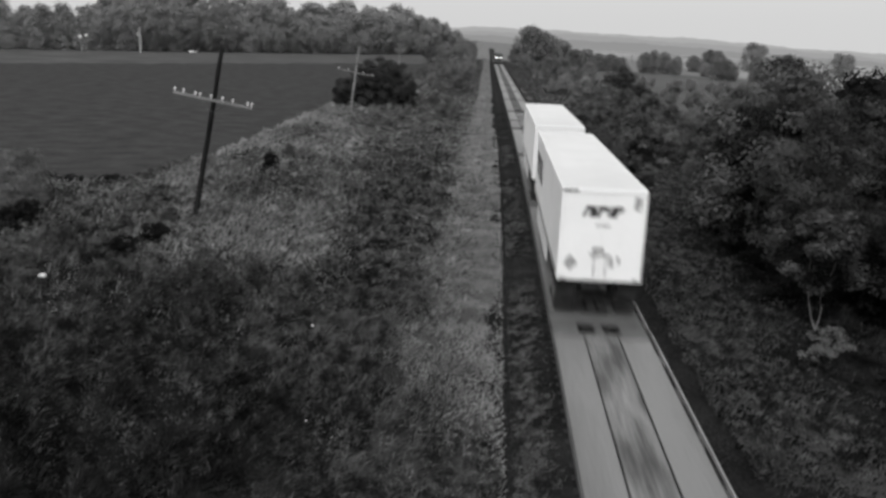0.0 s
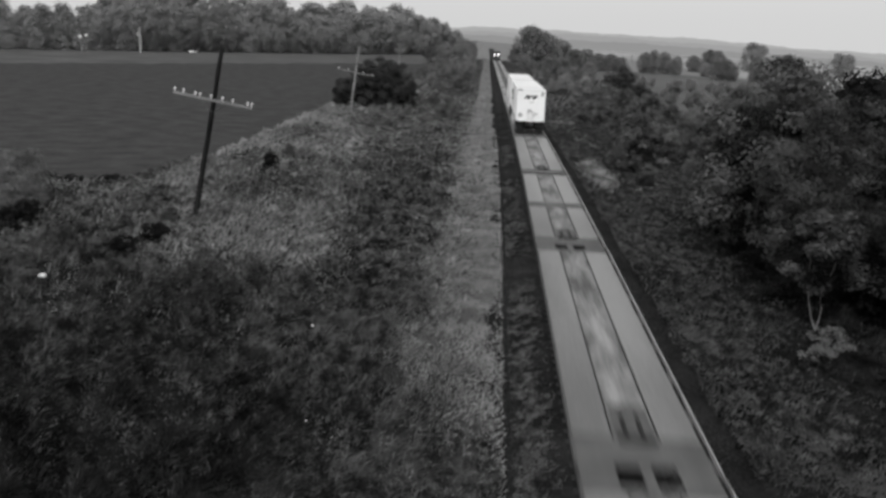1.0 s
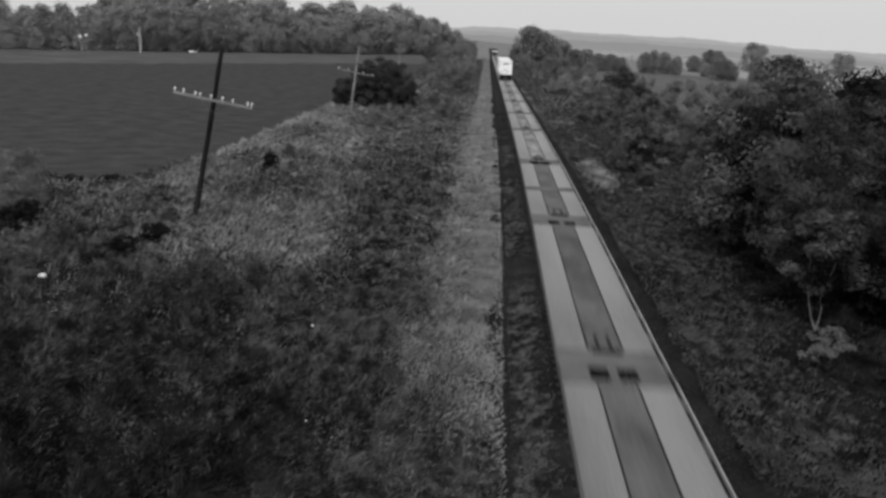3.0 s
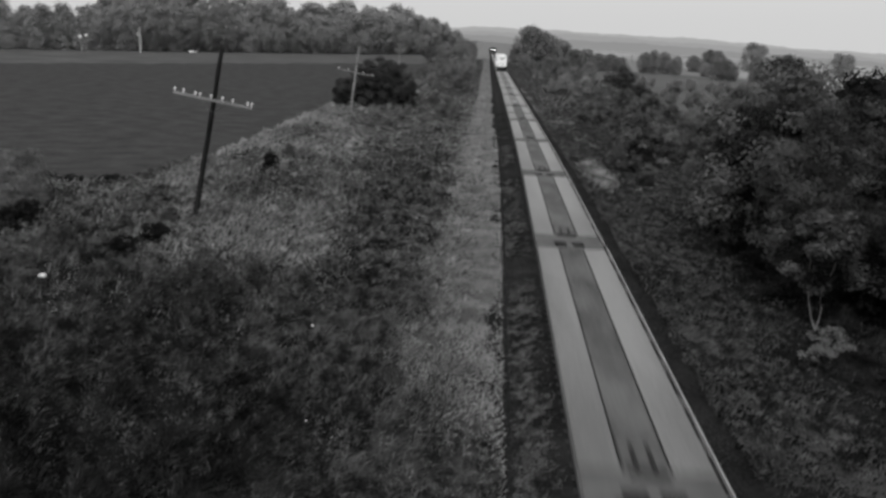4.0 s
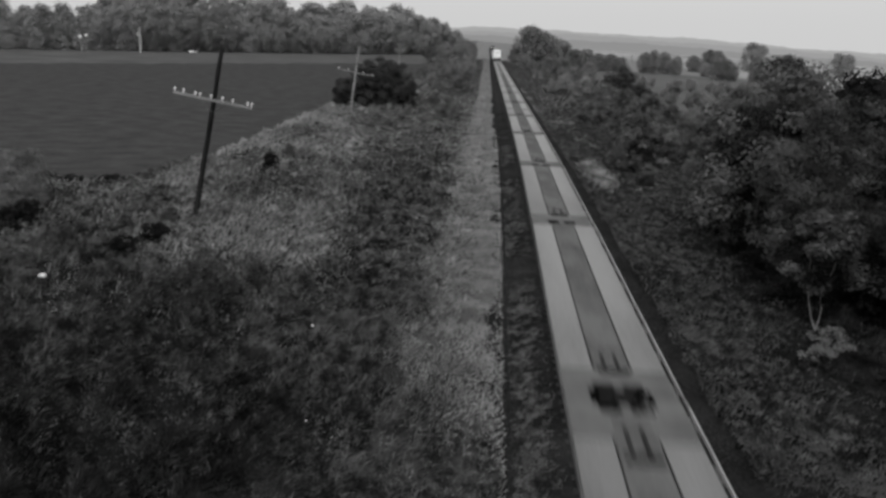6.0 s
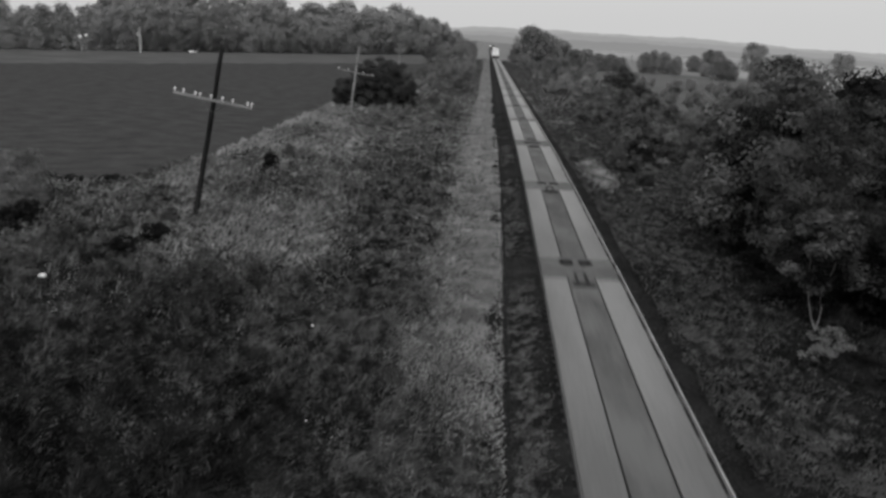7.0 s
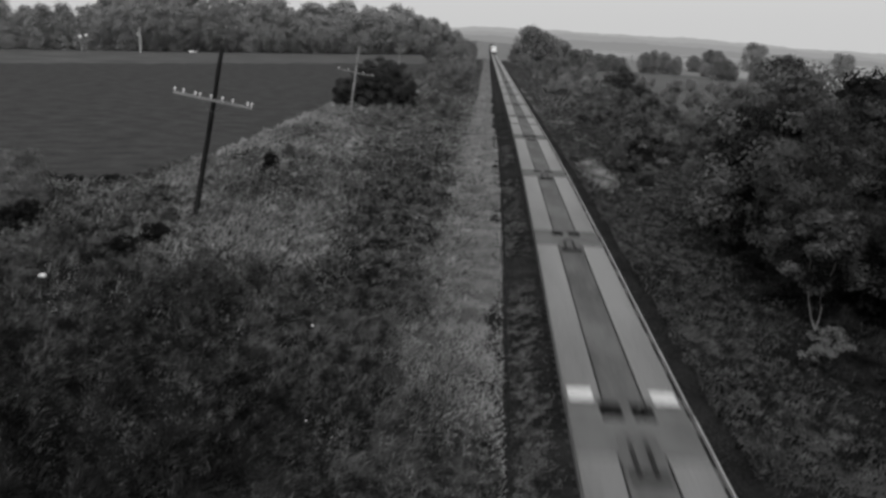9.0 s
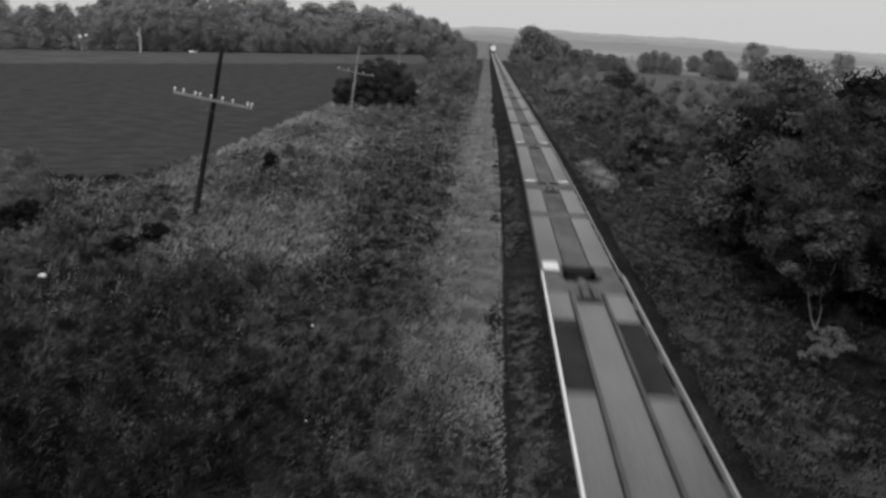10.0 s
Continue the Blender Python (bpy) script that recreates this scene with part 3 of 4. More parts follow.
# ---- plants ----
def leaf_cloud(centres, radii, count, size, rng, flat=0.75, loose=0.55, up=0.35):
    """Corners and faces of many small bent leaves in tufts round the given lumps."""
    which = rng.choice(len(centres), count, p=radii ** 2 / np.sum(radii ** 2))
    d = rng.normal(size=(count, 3))
    d /= np.linalg.norm(d, axis=1)[:, None]
    r = radii[which] * rng.uniform(0.3, 1.25, count) ** 0.7
    pos = centres[which] + d * r[:, None] * np.array([1, 1, flat])
    # a leaf is a rhomb, lying roughly along the lump's skin
    n = d + rng.normal(scale=loose, size=(count, 3)) + np.array([0, 0, up])
    n /= np.linalg.norm(n, axis=1)[:, None]
    a = np.cross(n, rng.normal(size=(count, 3)))
    a /= np.linalg.norm(a, axis=1)[:, None]
    b = np.cross(n, a)
    s = size * rng.uniform(0.6, 1.4, count)[:, None]
    verts = np.stack([pos - a * s, pos - b * s * 0.55 + n * s * 0.15, pos + a * s - n * s * 0.2, pos + b * s * 0.55 + n * s * 0.15], 1)
    return verts.reshape(-1, 3), np.arange(count * 4).reshape(-1, 4)


def lumps(rng, n, height, width, low=0.3, fat=1.0, round_=True):
    """Lump centres and sizes that fill a crown of that height and width."""
    c, r = [], []
    for k in range(n):
        f = rng.uniform(0, 1)
        z = height * (low + (0.93 - low) * f)
        reach = width / 2 * (math.sin(math.pi * min(0.97, 0.22 + 0.72 * f)) ** 0.7 if round_ else (1 - f) * 0.9 + 0.12)
        a = rng.uniform(0, 2 * math.pi)
        rr = reach * math.sqrt(rng.uniform(0.05, 0.8))
        c.append((rr * math.cos(a), rr * math.sin(a), z))
        r.append(width * fat * rng.uniform(0.06, 0.16))
    return np.array(c), np.array(r)


def wood_mesh(rng, height, crown_c, girth, mat, fork=0.28):
    bm = bmesh.new()
    top = Vector((rng.uniform(-0.3, 0.3), rng.uniform(-0.3, 0.3), height * 0.75))
    kink = Vector((rng.uniform(-0.25, 0.25), rng.uniform(-0.25, 0.25), height * fork))
    tube(bm, (0, 0, -0.4), kink, girth, girth * 0.75, 8)
    tube(bm, kink, top, girth * 0.75, girth * 0.2, 7)
    for c in crown_c[:: max(1, len(crown_c) // 9)]:
        f = rng.uniform(0.1, 0.6)
        tube(bm, kink.lerp(top, f), Vector(c), girth * 0.4, girth * 0.08, 5)
    me = bpy.data.meshes.new("trunk")
    bm.to_mesh(me)
    bm.free()
    me.materials.append(mat)
    return me


KINDS = {}


def plant_kind(name, seed, height, width, n_lumps, leaves, size, mat, girth, low=0.3, bark=BARK, flat=0.75, fat=1.0, loose=0.4, up=0.5):
    rng = np.random.default_rng(seed)
    c, r = lumps(rng, n_lumps, height, width, low, fat)
    v, q = leaf_cloud(c, r, leaves, size, rng, flat, loose, up)
    KINDS[name] = (wood_mesh(rng, height, c, girth, bark), from_arrays("crown", v, q, mat))


def plant(kind, x, y, scale=1.0, turn=0.0, name="tree", label="", category="tree", group="", squash=1.0, dz=0.0):
    wood, crown = KINDS[kind]
    ob = new(name)
    for nm, me in (("trunk" if name == "tree" else "stem", wood), ("crown" if name == "tree" else "foliage", crown)):
        p = new(nm, me)
        p.parent = ob
    ob.matrix_world = pose(x, y, float(land(x, y)) - 0.05 + dz, 0, 0, turn) @ Matrix.Diagonal((scale, scale, scale * squash, 1))
    return tagged(ob, label, category, group)


plant_kind("broad_a", 11, 9.5, 7.6, 50, 32000, 0.066, LEAF, 0.09, 0.17, BARK, 0.5, 1.15, 0.35, 0.7)
plant_kind("broad_b", 12, 9.0, 6.6, 46, 28000, 0.066, LEAF, 0.09, 0.17, BARK, 0.5, 1.15, 0.35, 0.7)
plant_kind("broad_c", 32, 9.0, 7.0, 48, 8000, 0.13, LEAF, 0.1, 0.1, BARK, 0.6, 1.1, 0.35, 0.6)
plant_kind("pale_tree", 13, 7.0, 5.2, 48, 10000, 0.08, LEAF_PALE, 0.08, 0.12, BARK, 0.6, 1.1, 0.35, 0.6)
plant_kind("black_tree", 61, 10.0, 9.0, 70, 26000, 0.2, LEAF_BLACK, 0.2, 0.4, BARK, 0.6, 1.5, 0.3)
plant_kind("wispy_shrub", 63, 2.2, 2.6, 26, 1300, 0.06, LEAF_FLUFF, 0.012, 0.2, GREY_WOOD, 0.7, 0.8)
plant_kind("fluffy_shrub", 62, 2.4, 2.4, 60, 6000, 0.05, LEAF_FLUFF, 0.012, 0.08, fat=1.4)
plant_kind("slim_tree", 23, 5.2, 3.6, 22, 7000, 0.08, LEAF, 0.028, 0.42, GREY_WOOD, 0.7)
plant_kind("dark_tree", 14, 10.0, 9.0, 50, 12000, 0.15, LEAF_DARK, 0.2, 0.12, BARK, 0.75)
plant_kind("round_shrub", 15, 4.0, 4.6, 34, 5500, 0.11, LEAF, 0.05, 0.1, fat=1.15)
# blackish filler, added to stand for shade under trees and between weeds
plant_kind("shade_shrub", 72, 1.5, 1.9, 30, 3000, 0.06, LEAF_BLACK, 0.02, 0.05, fat=1.2)
plant_kind("dome_shrub", 71, 5.2, 4.9, 70, 9000, 0.11, LEAF_MID, 0.06, 0.04, fat=1.05)
plant_kind("pale_shrub", 16, 2.4, 2.4, 60, 5000, 0.055, LEAF_PALE, 0.012, 0.1, fat=1.5)
plant_kind("dark_shrub", 17, 3.2, 4.0, 28, 4500, 0.11, LEAF_DARK, 0.05, 0.1, fat=1.1)
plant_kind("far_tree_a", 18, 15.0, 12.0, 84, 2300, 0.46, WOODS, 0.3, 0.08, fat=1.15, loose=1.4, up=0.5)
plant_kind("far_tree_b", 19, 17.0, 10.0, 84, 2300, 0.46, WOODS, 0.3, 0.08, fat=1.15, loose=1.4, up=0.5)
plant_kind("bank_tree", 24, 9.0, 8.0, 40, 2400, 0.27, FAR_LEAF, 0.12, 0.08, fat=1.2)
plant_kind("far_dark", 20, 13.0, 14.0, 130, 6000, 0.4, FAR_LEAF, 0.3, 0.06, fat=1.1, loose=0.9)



def forked_stems():
    """Two thin pale stems that part close to the ground."""
    bm = bmesh.new()
    limb(bm, [(0, 0, -0.3), (0, 0, 0.25), (-0.18, 0.05, 0.7), (-0.34, 0.0, 1.2), (-0.46, 0.1, 1.9), (-0.5, 0.1, 3.6)], [0.034, 0.03, 0.025, 0.02, 0.015, 0.008], 8)
    limb(bm, [(0, 0, 0.15), (0.12, 0.05, 0.6), (0.18, 0.1, 1.0), (0.08, 0.1, 1.5), (0.45, 0.1, 2.8), (0.5, 0.1, 3.7)], [0.024, 0.021, 0.018, 0.015, 0.011, 0.006], 8)
    me = bpy.data.meshes.new("trunk")
    bm.to_mesh(me)
    bm.free()
    me.materials.append(GREY_WOOD)
    return me


KINDS["slim_tree"] = (forked_stems(), KINDS["slim_tree"][1])
R = random.Random(5)
NEAR_LABEL = "dense dark leafy tree on the slope beside the railway"
for kind, x, y, s in (("broad_a", 14.4, 36.0, 0.95), ("broad_b", 17.0, 33.5, 1.0), ("broad_a", 19.4, 37.0, 0.82), ("broad_b", 13.4, 43.0, 0.95), ("pale_tree", 13.9, 42.0, 1.5),
                      ("broad_a", 16.6, 48.0, 0.86), ("broad_b", 20.6, 51.0, 0.8), ("broad_b", 22.0, 33.0, 0.8), ("pale_tree", 17.0, 46.0, 1.15), ("broad_b", 16.2, 28.5, 0.62), ("dark_tree", 19.8, 27.0, 0.62), ("slim_tree", 12.6, 32.0, 1.0),
                      ("dome_shrub", 14.4, 118.0, 1.05), ("dark_tree", 17.6, 124.0, 0.8), ("dome_shrub", 16.8, 115.0, 0.95), ("dark_tree", 21.6, 127.0, 0.5), ("dome_shrub", 20.2, 118.0, 0.9), ("broad_a", 15.7, 49.5, 1.12), ("broad_c", 14.6, 55.0, 0.6), ("broad_c", 19.0, 60.0, 0.85), ("broad_c", 25.0, 62.0, 0.9), ("broad_b", 26.0, 45.0, 0.72), ("pale_tree", 22.0, 68.0, 1.0), ("broad_c", 17.5, 66.0, 0.7), ("broad_c", 28.0, 76.0, 0.75), ("pale_tree", 24.5, 82.0, 0.8), ("broad_c", 33.0, 66.0, 0.8)):
    plant(kind, x, y, s, 0 if kind == "slim_tree" else R.uniform(0, 360), "tree", NEAR_LABEL, "tree", "trees beside the railway")
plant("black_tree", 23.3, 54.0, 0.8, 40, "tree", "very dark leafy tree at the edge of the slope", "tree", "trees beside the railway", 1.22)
plant_kind("dry_bush", 41, 4.6, 4.0, 40, 5000, 0.1, DRY, 0.03, 0.1, GREY_WOOD, fat=1.2)
for x, y, s in ((19.0, 187, 0.9), (30.6, 107, 0.45), (35.0, 118, 0.4)):
    plant("dry_bush", x, y, s, 30 * s, "shrub", "pale half-dead bush among green shrubs", "shrub", "pale bushes")
SHRUB_LABEL = "leafy shrub on the grassy slope beside the railway, blackish where it stands for shade"
for kind, x, y, s in (("dome_shrub", 11.9, 72.5, 1.0), ("dark_shrub", 11.6, 64.7, 0.36), ("wispy_shrub", 11.6, 28.2, 0.75), ("dark_shrub", 11.5, 115.5, 0.45), ("dome_shrub", 13.6, 88, 0.6), ("dome_shrub", 15.4, 79, 0.7), ("dome_shrub", 17.6, 71, 0.75), ("pale_tree", 14.6, 64, 0.36),
                      ("pale_tree", 19.4, 89, 0.62), ("pale_tree", 17.0, 84, 0.5), ("pale_tree", 22.5, 97, 0.6), ("pale_tree", 20.5, 79, 0.62), ("pale_tree", 24.6, 91, 0.62), ("pale_tree", 27.6, 101, 0.6), ("dome_shrub", 18.2, 101, 0.7), ("dome_shrub", 14.6, 104, 0.55), ("dome_shrub", 21.5, 108, 0.75),
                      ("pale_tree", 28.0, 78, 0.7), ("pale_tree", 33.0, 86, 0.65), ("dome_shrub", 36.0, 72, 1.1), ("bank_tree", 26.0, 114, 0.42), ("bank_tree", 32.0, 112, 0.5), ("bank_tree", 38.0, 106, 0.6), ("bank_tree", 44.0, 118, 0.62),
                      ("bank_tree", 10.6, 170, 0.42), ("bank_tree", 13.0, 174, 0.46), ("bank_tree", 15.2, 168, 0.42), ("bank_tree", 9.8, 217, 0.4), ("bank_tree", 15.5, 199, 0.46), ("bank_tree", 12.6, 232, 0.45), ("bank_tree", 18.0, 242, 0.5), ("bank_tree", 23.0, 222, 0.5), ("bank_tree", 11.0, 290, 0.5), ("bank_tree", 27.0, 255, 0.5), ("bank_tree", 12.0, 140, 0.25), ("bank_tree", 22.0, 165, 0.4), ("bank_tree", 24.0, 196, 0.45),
                      ("dark_shrub", 13.0, 50.0, 0.8), ("shade_shrub", 13.8, 42.0, 1.7), ("shade_shrub", 14.7, 39.0, 1.9), ("shade_shrub", 15.7, 36.2, 1.8), ("shade_shrub", 16.2, 33.6, 1.6), ("shade_shrub", 17.4, 31.6, 1.7), ("shade_shrub", 18.6, 33.8, 1.9), ("shade_shrub", 16.8, 39.6, 1.9), ("shade_shrub", 13.4, 45.5, 1.5), ("shade_shrub", 19.4, 29.8, 1.6)):
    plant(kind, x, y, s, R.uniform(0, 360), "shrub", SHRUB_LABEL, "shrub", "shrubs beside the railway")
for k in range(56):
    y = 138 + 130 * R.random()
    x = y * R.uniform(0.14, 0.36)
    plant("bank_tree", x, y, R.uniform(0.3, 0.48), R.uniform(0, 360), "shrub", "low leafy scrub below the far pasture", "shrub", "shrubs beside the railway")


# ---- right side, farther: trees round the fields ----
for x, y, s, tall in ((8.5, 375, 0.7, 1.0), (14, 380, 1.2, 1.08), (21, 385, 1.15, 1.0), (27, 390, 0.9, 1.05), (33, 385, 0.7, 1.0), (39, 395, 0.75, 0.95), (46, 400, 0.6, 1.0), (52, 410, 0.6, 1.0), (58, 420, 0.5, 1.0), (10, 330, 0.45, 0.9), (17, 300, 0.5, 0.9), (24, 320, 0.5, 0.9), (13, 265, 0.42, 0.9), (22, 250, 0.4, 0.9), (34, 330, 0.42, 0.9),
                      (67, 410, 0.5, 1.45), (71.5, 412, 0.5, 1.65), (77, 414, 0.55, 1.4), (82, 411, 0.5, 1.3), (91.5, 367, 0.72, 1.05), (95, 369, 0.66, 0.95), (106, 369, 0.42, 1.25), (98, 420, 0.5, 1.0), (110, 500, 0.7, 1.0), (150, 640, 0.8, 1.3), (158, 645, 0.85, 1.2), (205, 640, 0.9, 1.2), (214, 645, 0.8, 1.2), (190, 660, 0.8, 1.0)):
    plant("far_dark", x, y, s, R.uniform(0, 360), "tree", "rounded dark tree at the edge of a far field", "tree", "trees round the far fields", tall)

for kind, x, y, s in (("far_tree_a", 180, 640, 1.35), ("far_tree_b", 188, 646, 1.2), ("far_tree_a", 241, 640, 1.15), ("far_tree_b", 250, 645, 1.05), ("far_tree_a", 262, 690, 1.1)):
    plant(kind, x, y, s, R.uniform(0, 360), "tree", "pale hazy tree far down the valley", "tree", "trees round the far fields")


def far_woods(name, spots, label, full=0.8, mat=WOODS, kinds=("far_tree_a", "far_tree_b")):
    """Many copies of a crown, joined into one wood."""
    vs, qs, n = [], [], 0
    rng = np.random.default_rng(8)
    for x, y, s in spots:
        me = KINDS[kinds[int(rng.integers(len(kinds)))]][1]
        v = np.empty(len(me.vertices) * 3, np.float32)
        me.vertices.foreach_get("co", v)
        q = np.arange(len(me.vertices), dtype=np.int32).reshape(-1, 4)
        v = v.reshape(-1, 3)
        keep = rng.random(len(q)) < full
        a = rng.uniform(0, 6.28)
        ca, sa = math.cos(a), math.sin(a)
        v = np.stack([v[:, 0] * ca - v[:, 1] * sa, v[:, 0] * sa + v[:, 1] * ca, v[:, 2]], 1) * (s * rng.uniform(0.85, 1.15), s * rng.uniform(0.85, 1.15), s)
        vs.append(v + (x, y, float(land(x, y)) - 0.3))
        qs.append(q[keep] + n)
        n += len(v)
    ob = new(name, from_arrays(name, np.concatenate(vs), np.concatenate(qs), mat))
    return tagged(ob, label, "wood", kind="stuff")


edge_line = [(-176, 238), (-154, 266), (-110, 322), (-64, 379), (-42, 425), (-24, 462), (-20, 540)]
spots = []
wr = np.random.default_rng(21)
hedge = []
for (xa, ya), (xb, yb) in zip(edge_line, edge_line[1:]):
    n = max(3, int(math.hypot(xb - xa, yb - ya) / 7.0))
    for k in range(n):
        f = (k + wr.uniform(0, 1)) / n
        x, y = xa + (xb - xa) * f, ya + (yb - ya) * f
        nx, ny = -(yb - ya), xb - xa
        ln = math.hypot(nx, ny)
        low = 0.95 if y < 300 else 1.2 if y < 380 else 1.2 if y < 470 else 0.8
        for depth, s in ((1, 0.36), (5, 0.62), (12, 0.95), (28, 1.16)):
            d = depth + wr.uniform(-2, 3)
            (hedge if depth == 1 and y > 290 else spots).append((x + nx / ln * d, y + ny / ln * d, s * low * wr.uniform(0.8, 1.12)))
for k in range(34):
    f = wr.uniform(0, 1)
    spots.append((-62 + 38 * f + wr.uniform(-3, 3), 405 + 65 * f + wr.uniform(-4, 10), (1.2 - 0.4 * f * f) * wr.uniform(0.85, 1.1)))
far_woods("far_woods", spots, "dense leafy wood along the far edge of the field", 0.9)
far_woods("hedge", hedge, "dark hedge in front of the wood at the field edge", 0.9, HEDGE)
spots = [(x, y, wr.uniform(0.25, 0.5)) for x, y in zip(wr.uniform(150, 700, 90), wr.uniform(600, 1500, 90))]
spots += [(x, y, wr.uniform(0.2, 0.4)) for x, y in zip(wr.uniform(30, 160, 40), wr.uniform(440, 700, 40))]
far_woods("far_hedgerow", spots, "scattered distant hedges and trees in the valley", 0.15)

# ---- left side: bushes on the bank, farther along ----
for kind, x, y, s in (("dark_tree", -16.6, 112, 0.6), ("dark_shrub", -14.2, 109, 1.0), ("dark_tree", -13.2, 117, 0.55), ("dark_shrub", -18.4, 108, 1.25), ("dark_shrub", -16.5, 107, 1.2), ("dark_tree", -16.5, 126, 0.6), ("dark_shrub", -11.9, 113, 0.95)):
    plant(kind, x, y, s, R.uniform(0, 360), "shrub", "big dark bush on the bank by a telegraph pole", "shrub", "bushes on the field bank")
for kind, x, y, s in (("dome_shrub", -5.9, 109, 0.56), ("dome_shrub", -7.4, 114, 0.36), ("pale_shrub", -8.6, 122, 0.9), ("dark_shrub", -4.8, 60.5, 0.3), ("dark_shrub", -4.5, 70, 0.25), ("dark_shrub", -5.2, 80, 0.22), ("dark_shrub", -6.0, 92, 0.25),
                      ("bank_tree", -9.9, 193, 0.5), ("bank_tree", -12.0, 198, 0.55), ("bank_tree", -6.4, 206, 0.48), ("bank_tree", -8.2, 212, 0.5), ("bank_tree", -11.4, 140, 0.22), ("bank_tree", -9.6, 156, 0.22), ("bank_tree", -12.4, 166, 0.3), ("pale_shrub", -7.6, 172, 1.0),
                      ("bank_tree", -23.0, 306, 1.15), ("bank_tree", -20.0, 330, 0.8), ("bank_tree", -9.5, 240, 0.4), ("bank_tree", -12.5, 255, 0.45), ("bank_tree", -8.6, 275, 0.42), ("bank_tree", -11.0, 295, 0.5), ("bank_tree", -9.5, 320, 0.5), ("bank_tree", -13.0, 335, 0.6), ("bank_tree", -10.4, 355, 0.55),
                      ("bank_tree", -15.5, 365, 0.8), ("bank_tree", -11.5, 385, 0.7), ("bank_tree", -17.0, 400, 1.0), ("bank_tree", -13.0, 420, 0.9), ("bank_tree", -15.0, 450, 1.0)):
    plant(kind, x, y, s, R.uniform(0, 360), "shrub" if s < 0.6 or "shrub" in kind else "tree", "leafy bush on the weedy bank beside the line", "shrub", "bushes on the field bank")
# the blackish ones here are painted shade in gaps of the growth
for kind, x, y, s in (("fluffy_shrub", -24.0, 42, 1.15), ("fluffy_shrub", -22.9, 40.5, 0.8), ("fluffy_shrub", -24.2, 39.0, 0.8), ("fluffy_shrub", -26.2, 44.5, 1.0), ("shade_shrub", -14.2, 29.3, 0.8), ("shade_shrub", -14.6, 30.4, 0.75), ("shade_shrub", -14.3, 31.9, 0.8), ("shade_shrub", -14.0, 34.2, 0.8), ("shade_shrub", -20.3, 36.1, 1.0), ("shade_shrub", -21.3, 35.6, 0.9), ("shade_shrub", -19.8, 33.4, 0.8), ("shade_shrub", -14.5, 54.8, 0.6), ("shade_shrub", -14.9, 56.5, 0.75), ("pale_shrub", -14.4, 60, 0.5), ("pale_shrub", -14.5, 37.2, 0.35)):
    plant(kind, x, y, s, R.uniform(0, 360), "shrub", "low bushy shrub among weeds on the bank, blackish where it stands for shaded gaps", "shrub", "low shrubs on the bank", 0.8 if kind == "shade_shrub" else 1.0)


# ---- weeds and grasses ----
def sward(name, n, y_range, u_range, height, leaf, mat, label, seed, upright=0.5, chance=None, lift=1.0, rugged=1.0):
    """Many narrow leaves over a strip beside the line. upright 0: lying, 1: standing blades."""
    rng = np.random.default_rng(seed)
    y = y_range[0] + (y_range[1] - y_range[0]) * rng.uniform(0, 1, n)
    u = rng.uniform(*u_range, n)
    x = u + line_x(y) - 3.454
    if chance is not None:
        keep = rng.random(n) < chance(u, y, x)
        x, y, u = x[keep], y[keep], u[keep]
        n = len(x)
    # plants stand in lumps of differing height
    lump = np.clip(0.55 + rugged * (0.6 * wobble(x * 3.6, y * 3.0, 3) + 0.4 * wobble(x * 1.1, y * 0.9, 7)), 0.16, 1.6)
    thick = rng.random(n) < np.clip(lump * 1.6, 0.3, 1)
    x, y, u, lump = x[thick], y[thick], u[thick], lump[thick]
    n = len(x)
    # what grows on the ballast stands on its shoulder
    floor_z = np.where((u > 0.96) & (u < 2.2), np.maximum(land(x, y), np.interp(u, [0.954, 1.254, 1.7], [-0.6, -0.3, -0.17]) + line_z(y)), land(x, y))
    base = np.stack([x, y, floor_z + lift * lump * height * rng.uniform(0, 1, n) ** 0.4 * (1 - upright)], 1)
    ang = rng.normal(0.4 + 0.6 * wobble(x * 0.5, y * 0.5, 21), 0.9, n)
    rise = np.clip(rng.normal(0.3 + upright, 0.28, n), -0.2, 1.5)
    d = np.stack([np.cos(ang) * np.cos(rise), np.sin(ang) * np.cos(rise), np.sin(rise)], 1)
    long = (leaf[0] * (1 - upright) + height * lump * upright) * rng.uniform(0.6, 1.3, n)
    side = np.cross(d, np.array([0, -0.3, 1]) + rng.normal(scale=0.28, size=(n, 3)))
    side /= np.linalg.norm(side, axis=1)[:, None]
    w = leaf[1] * rng.uniform(0.6, 1.3, n)
    mid = base + d * (long * 0.45)[:, None] + np.array([0, 0, 0.02])
    tip = base + d * long[:, None] - np.array([0, 0, 1]) * (long * 0.15)[:, None]
    verts = np.stack([base, mid - side * w[:, None], tip, mid + side * w[:, None]], 1).reshape(-1, 3)
    ob = new(name, from_arrays(name, verts, np.arange(n * 4).reshape(-1, 4), mat))
    return tagged(ob, label, "grass", kind="stuff")


def weedy(u, y, x):
    return (1 - 0.75 * dryness(u, y, x)) * np.maximum(np.clip((y - 12) / 10, 0.08, 1), np.clip((u + 6) / 2, 0, 1)) * np.maximum(np.clip((-0.7 - np.clip((y - 18) / 16, 0, 1) - u) / 3.0, 0.05, 1), np.clip((17 - y) / 4, 0, 0.8))


def dark_growth(u, y, x):
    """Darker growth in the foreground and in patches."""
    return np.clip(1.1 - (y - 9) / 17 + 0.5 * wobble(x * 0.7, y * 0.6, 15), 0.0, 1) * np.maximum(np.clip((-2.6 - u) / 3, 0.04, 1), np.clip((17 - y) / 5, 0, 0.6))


BANK = "tall dark weeds covering the railway bank"
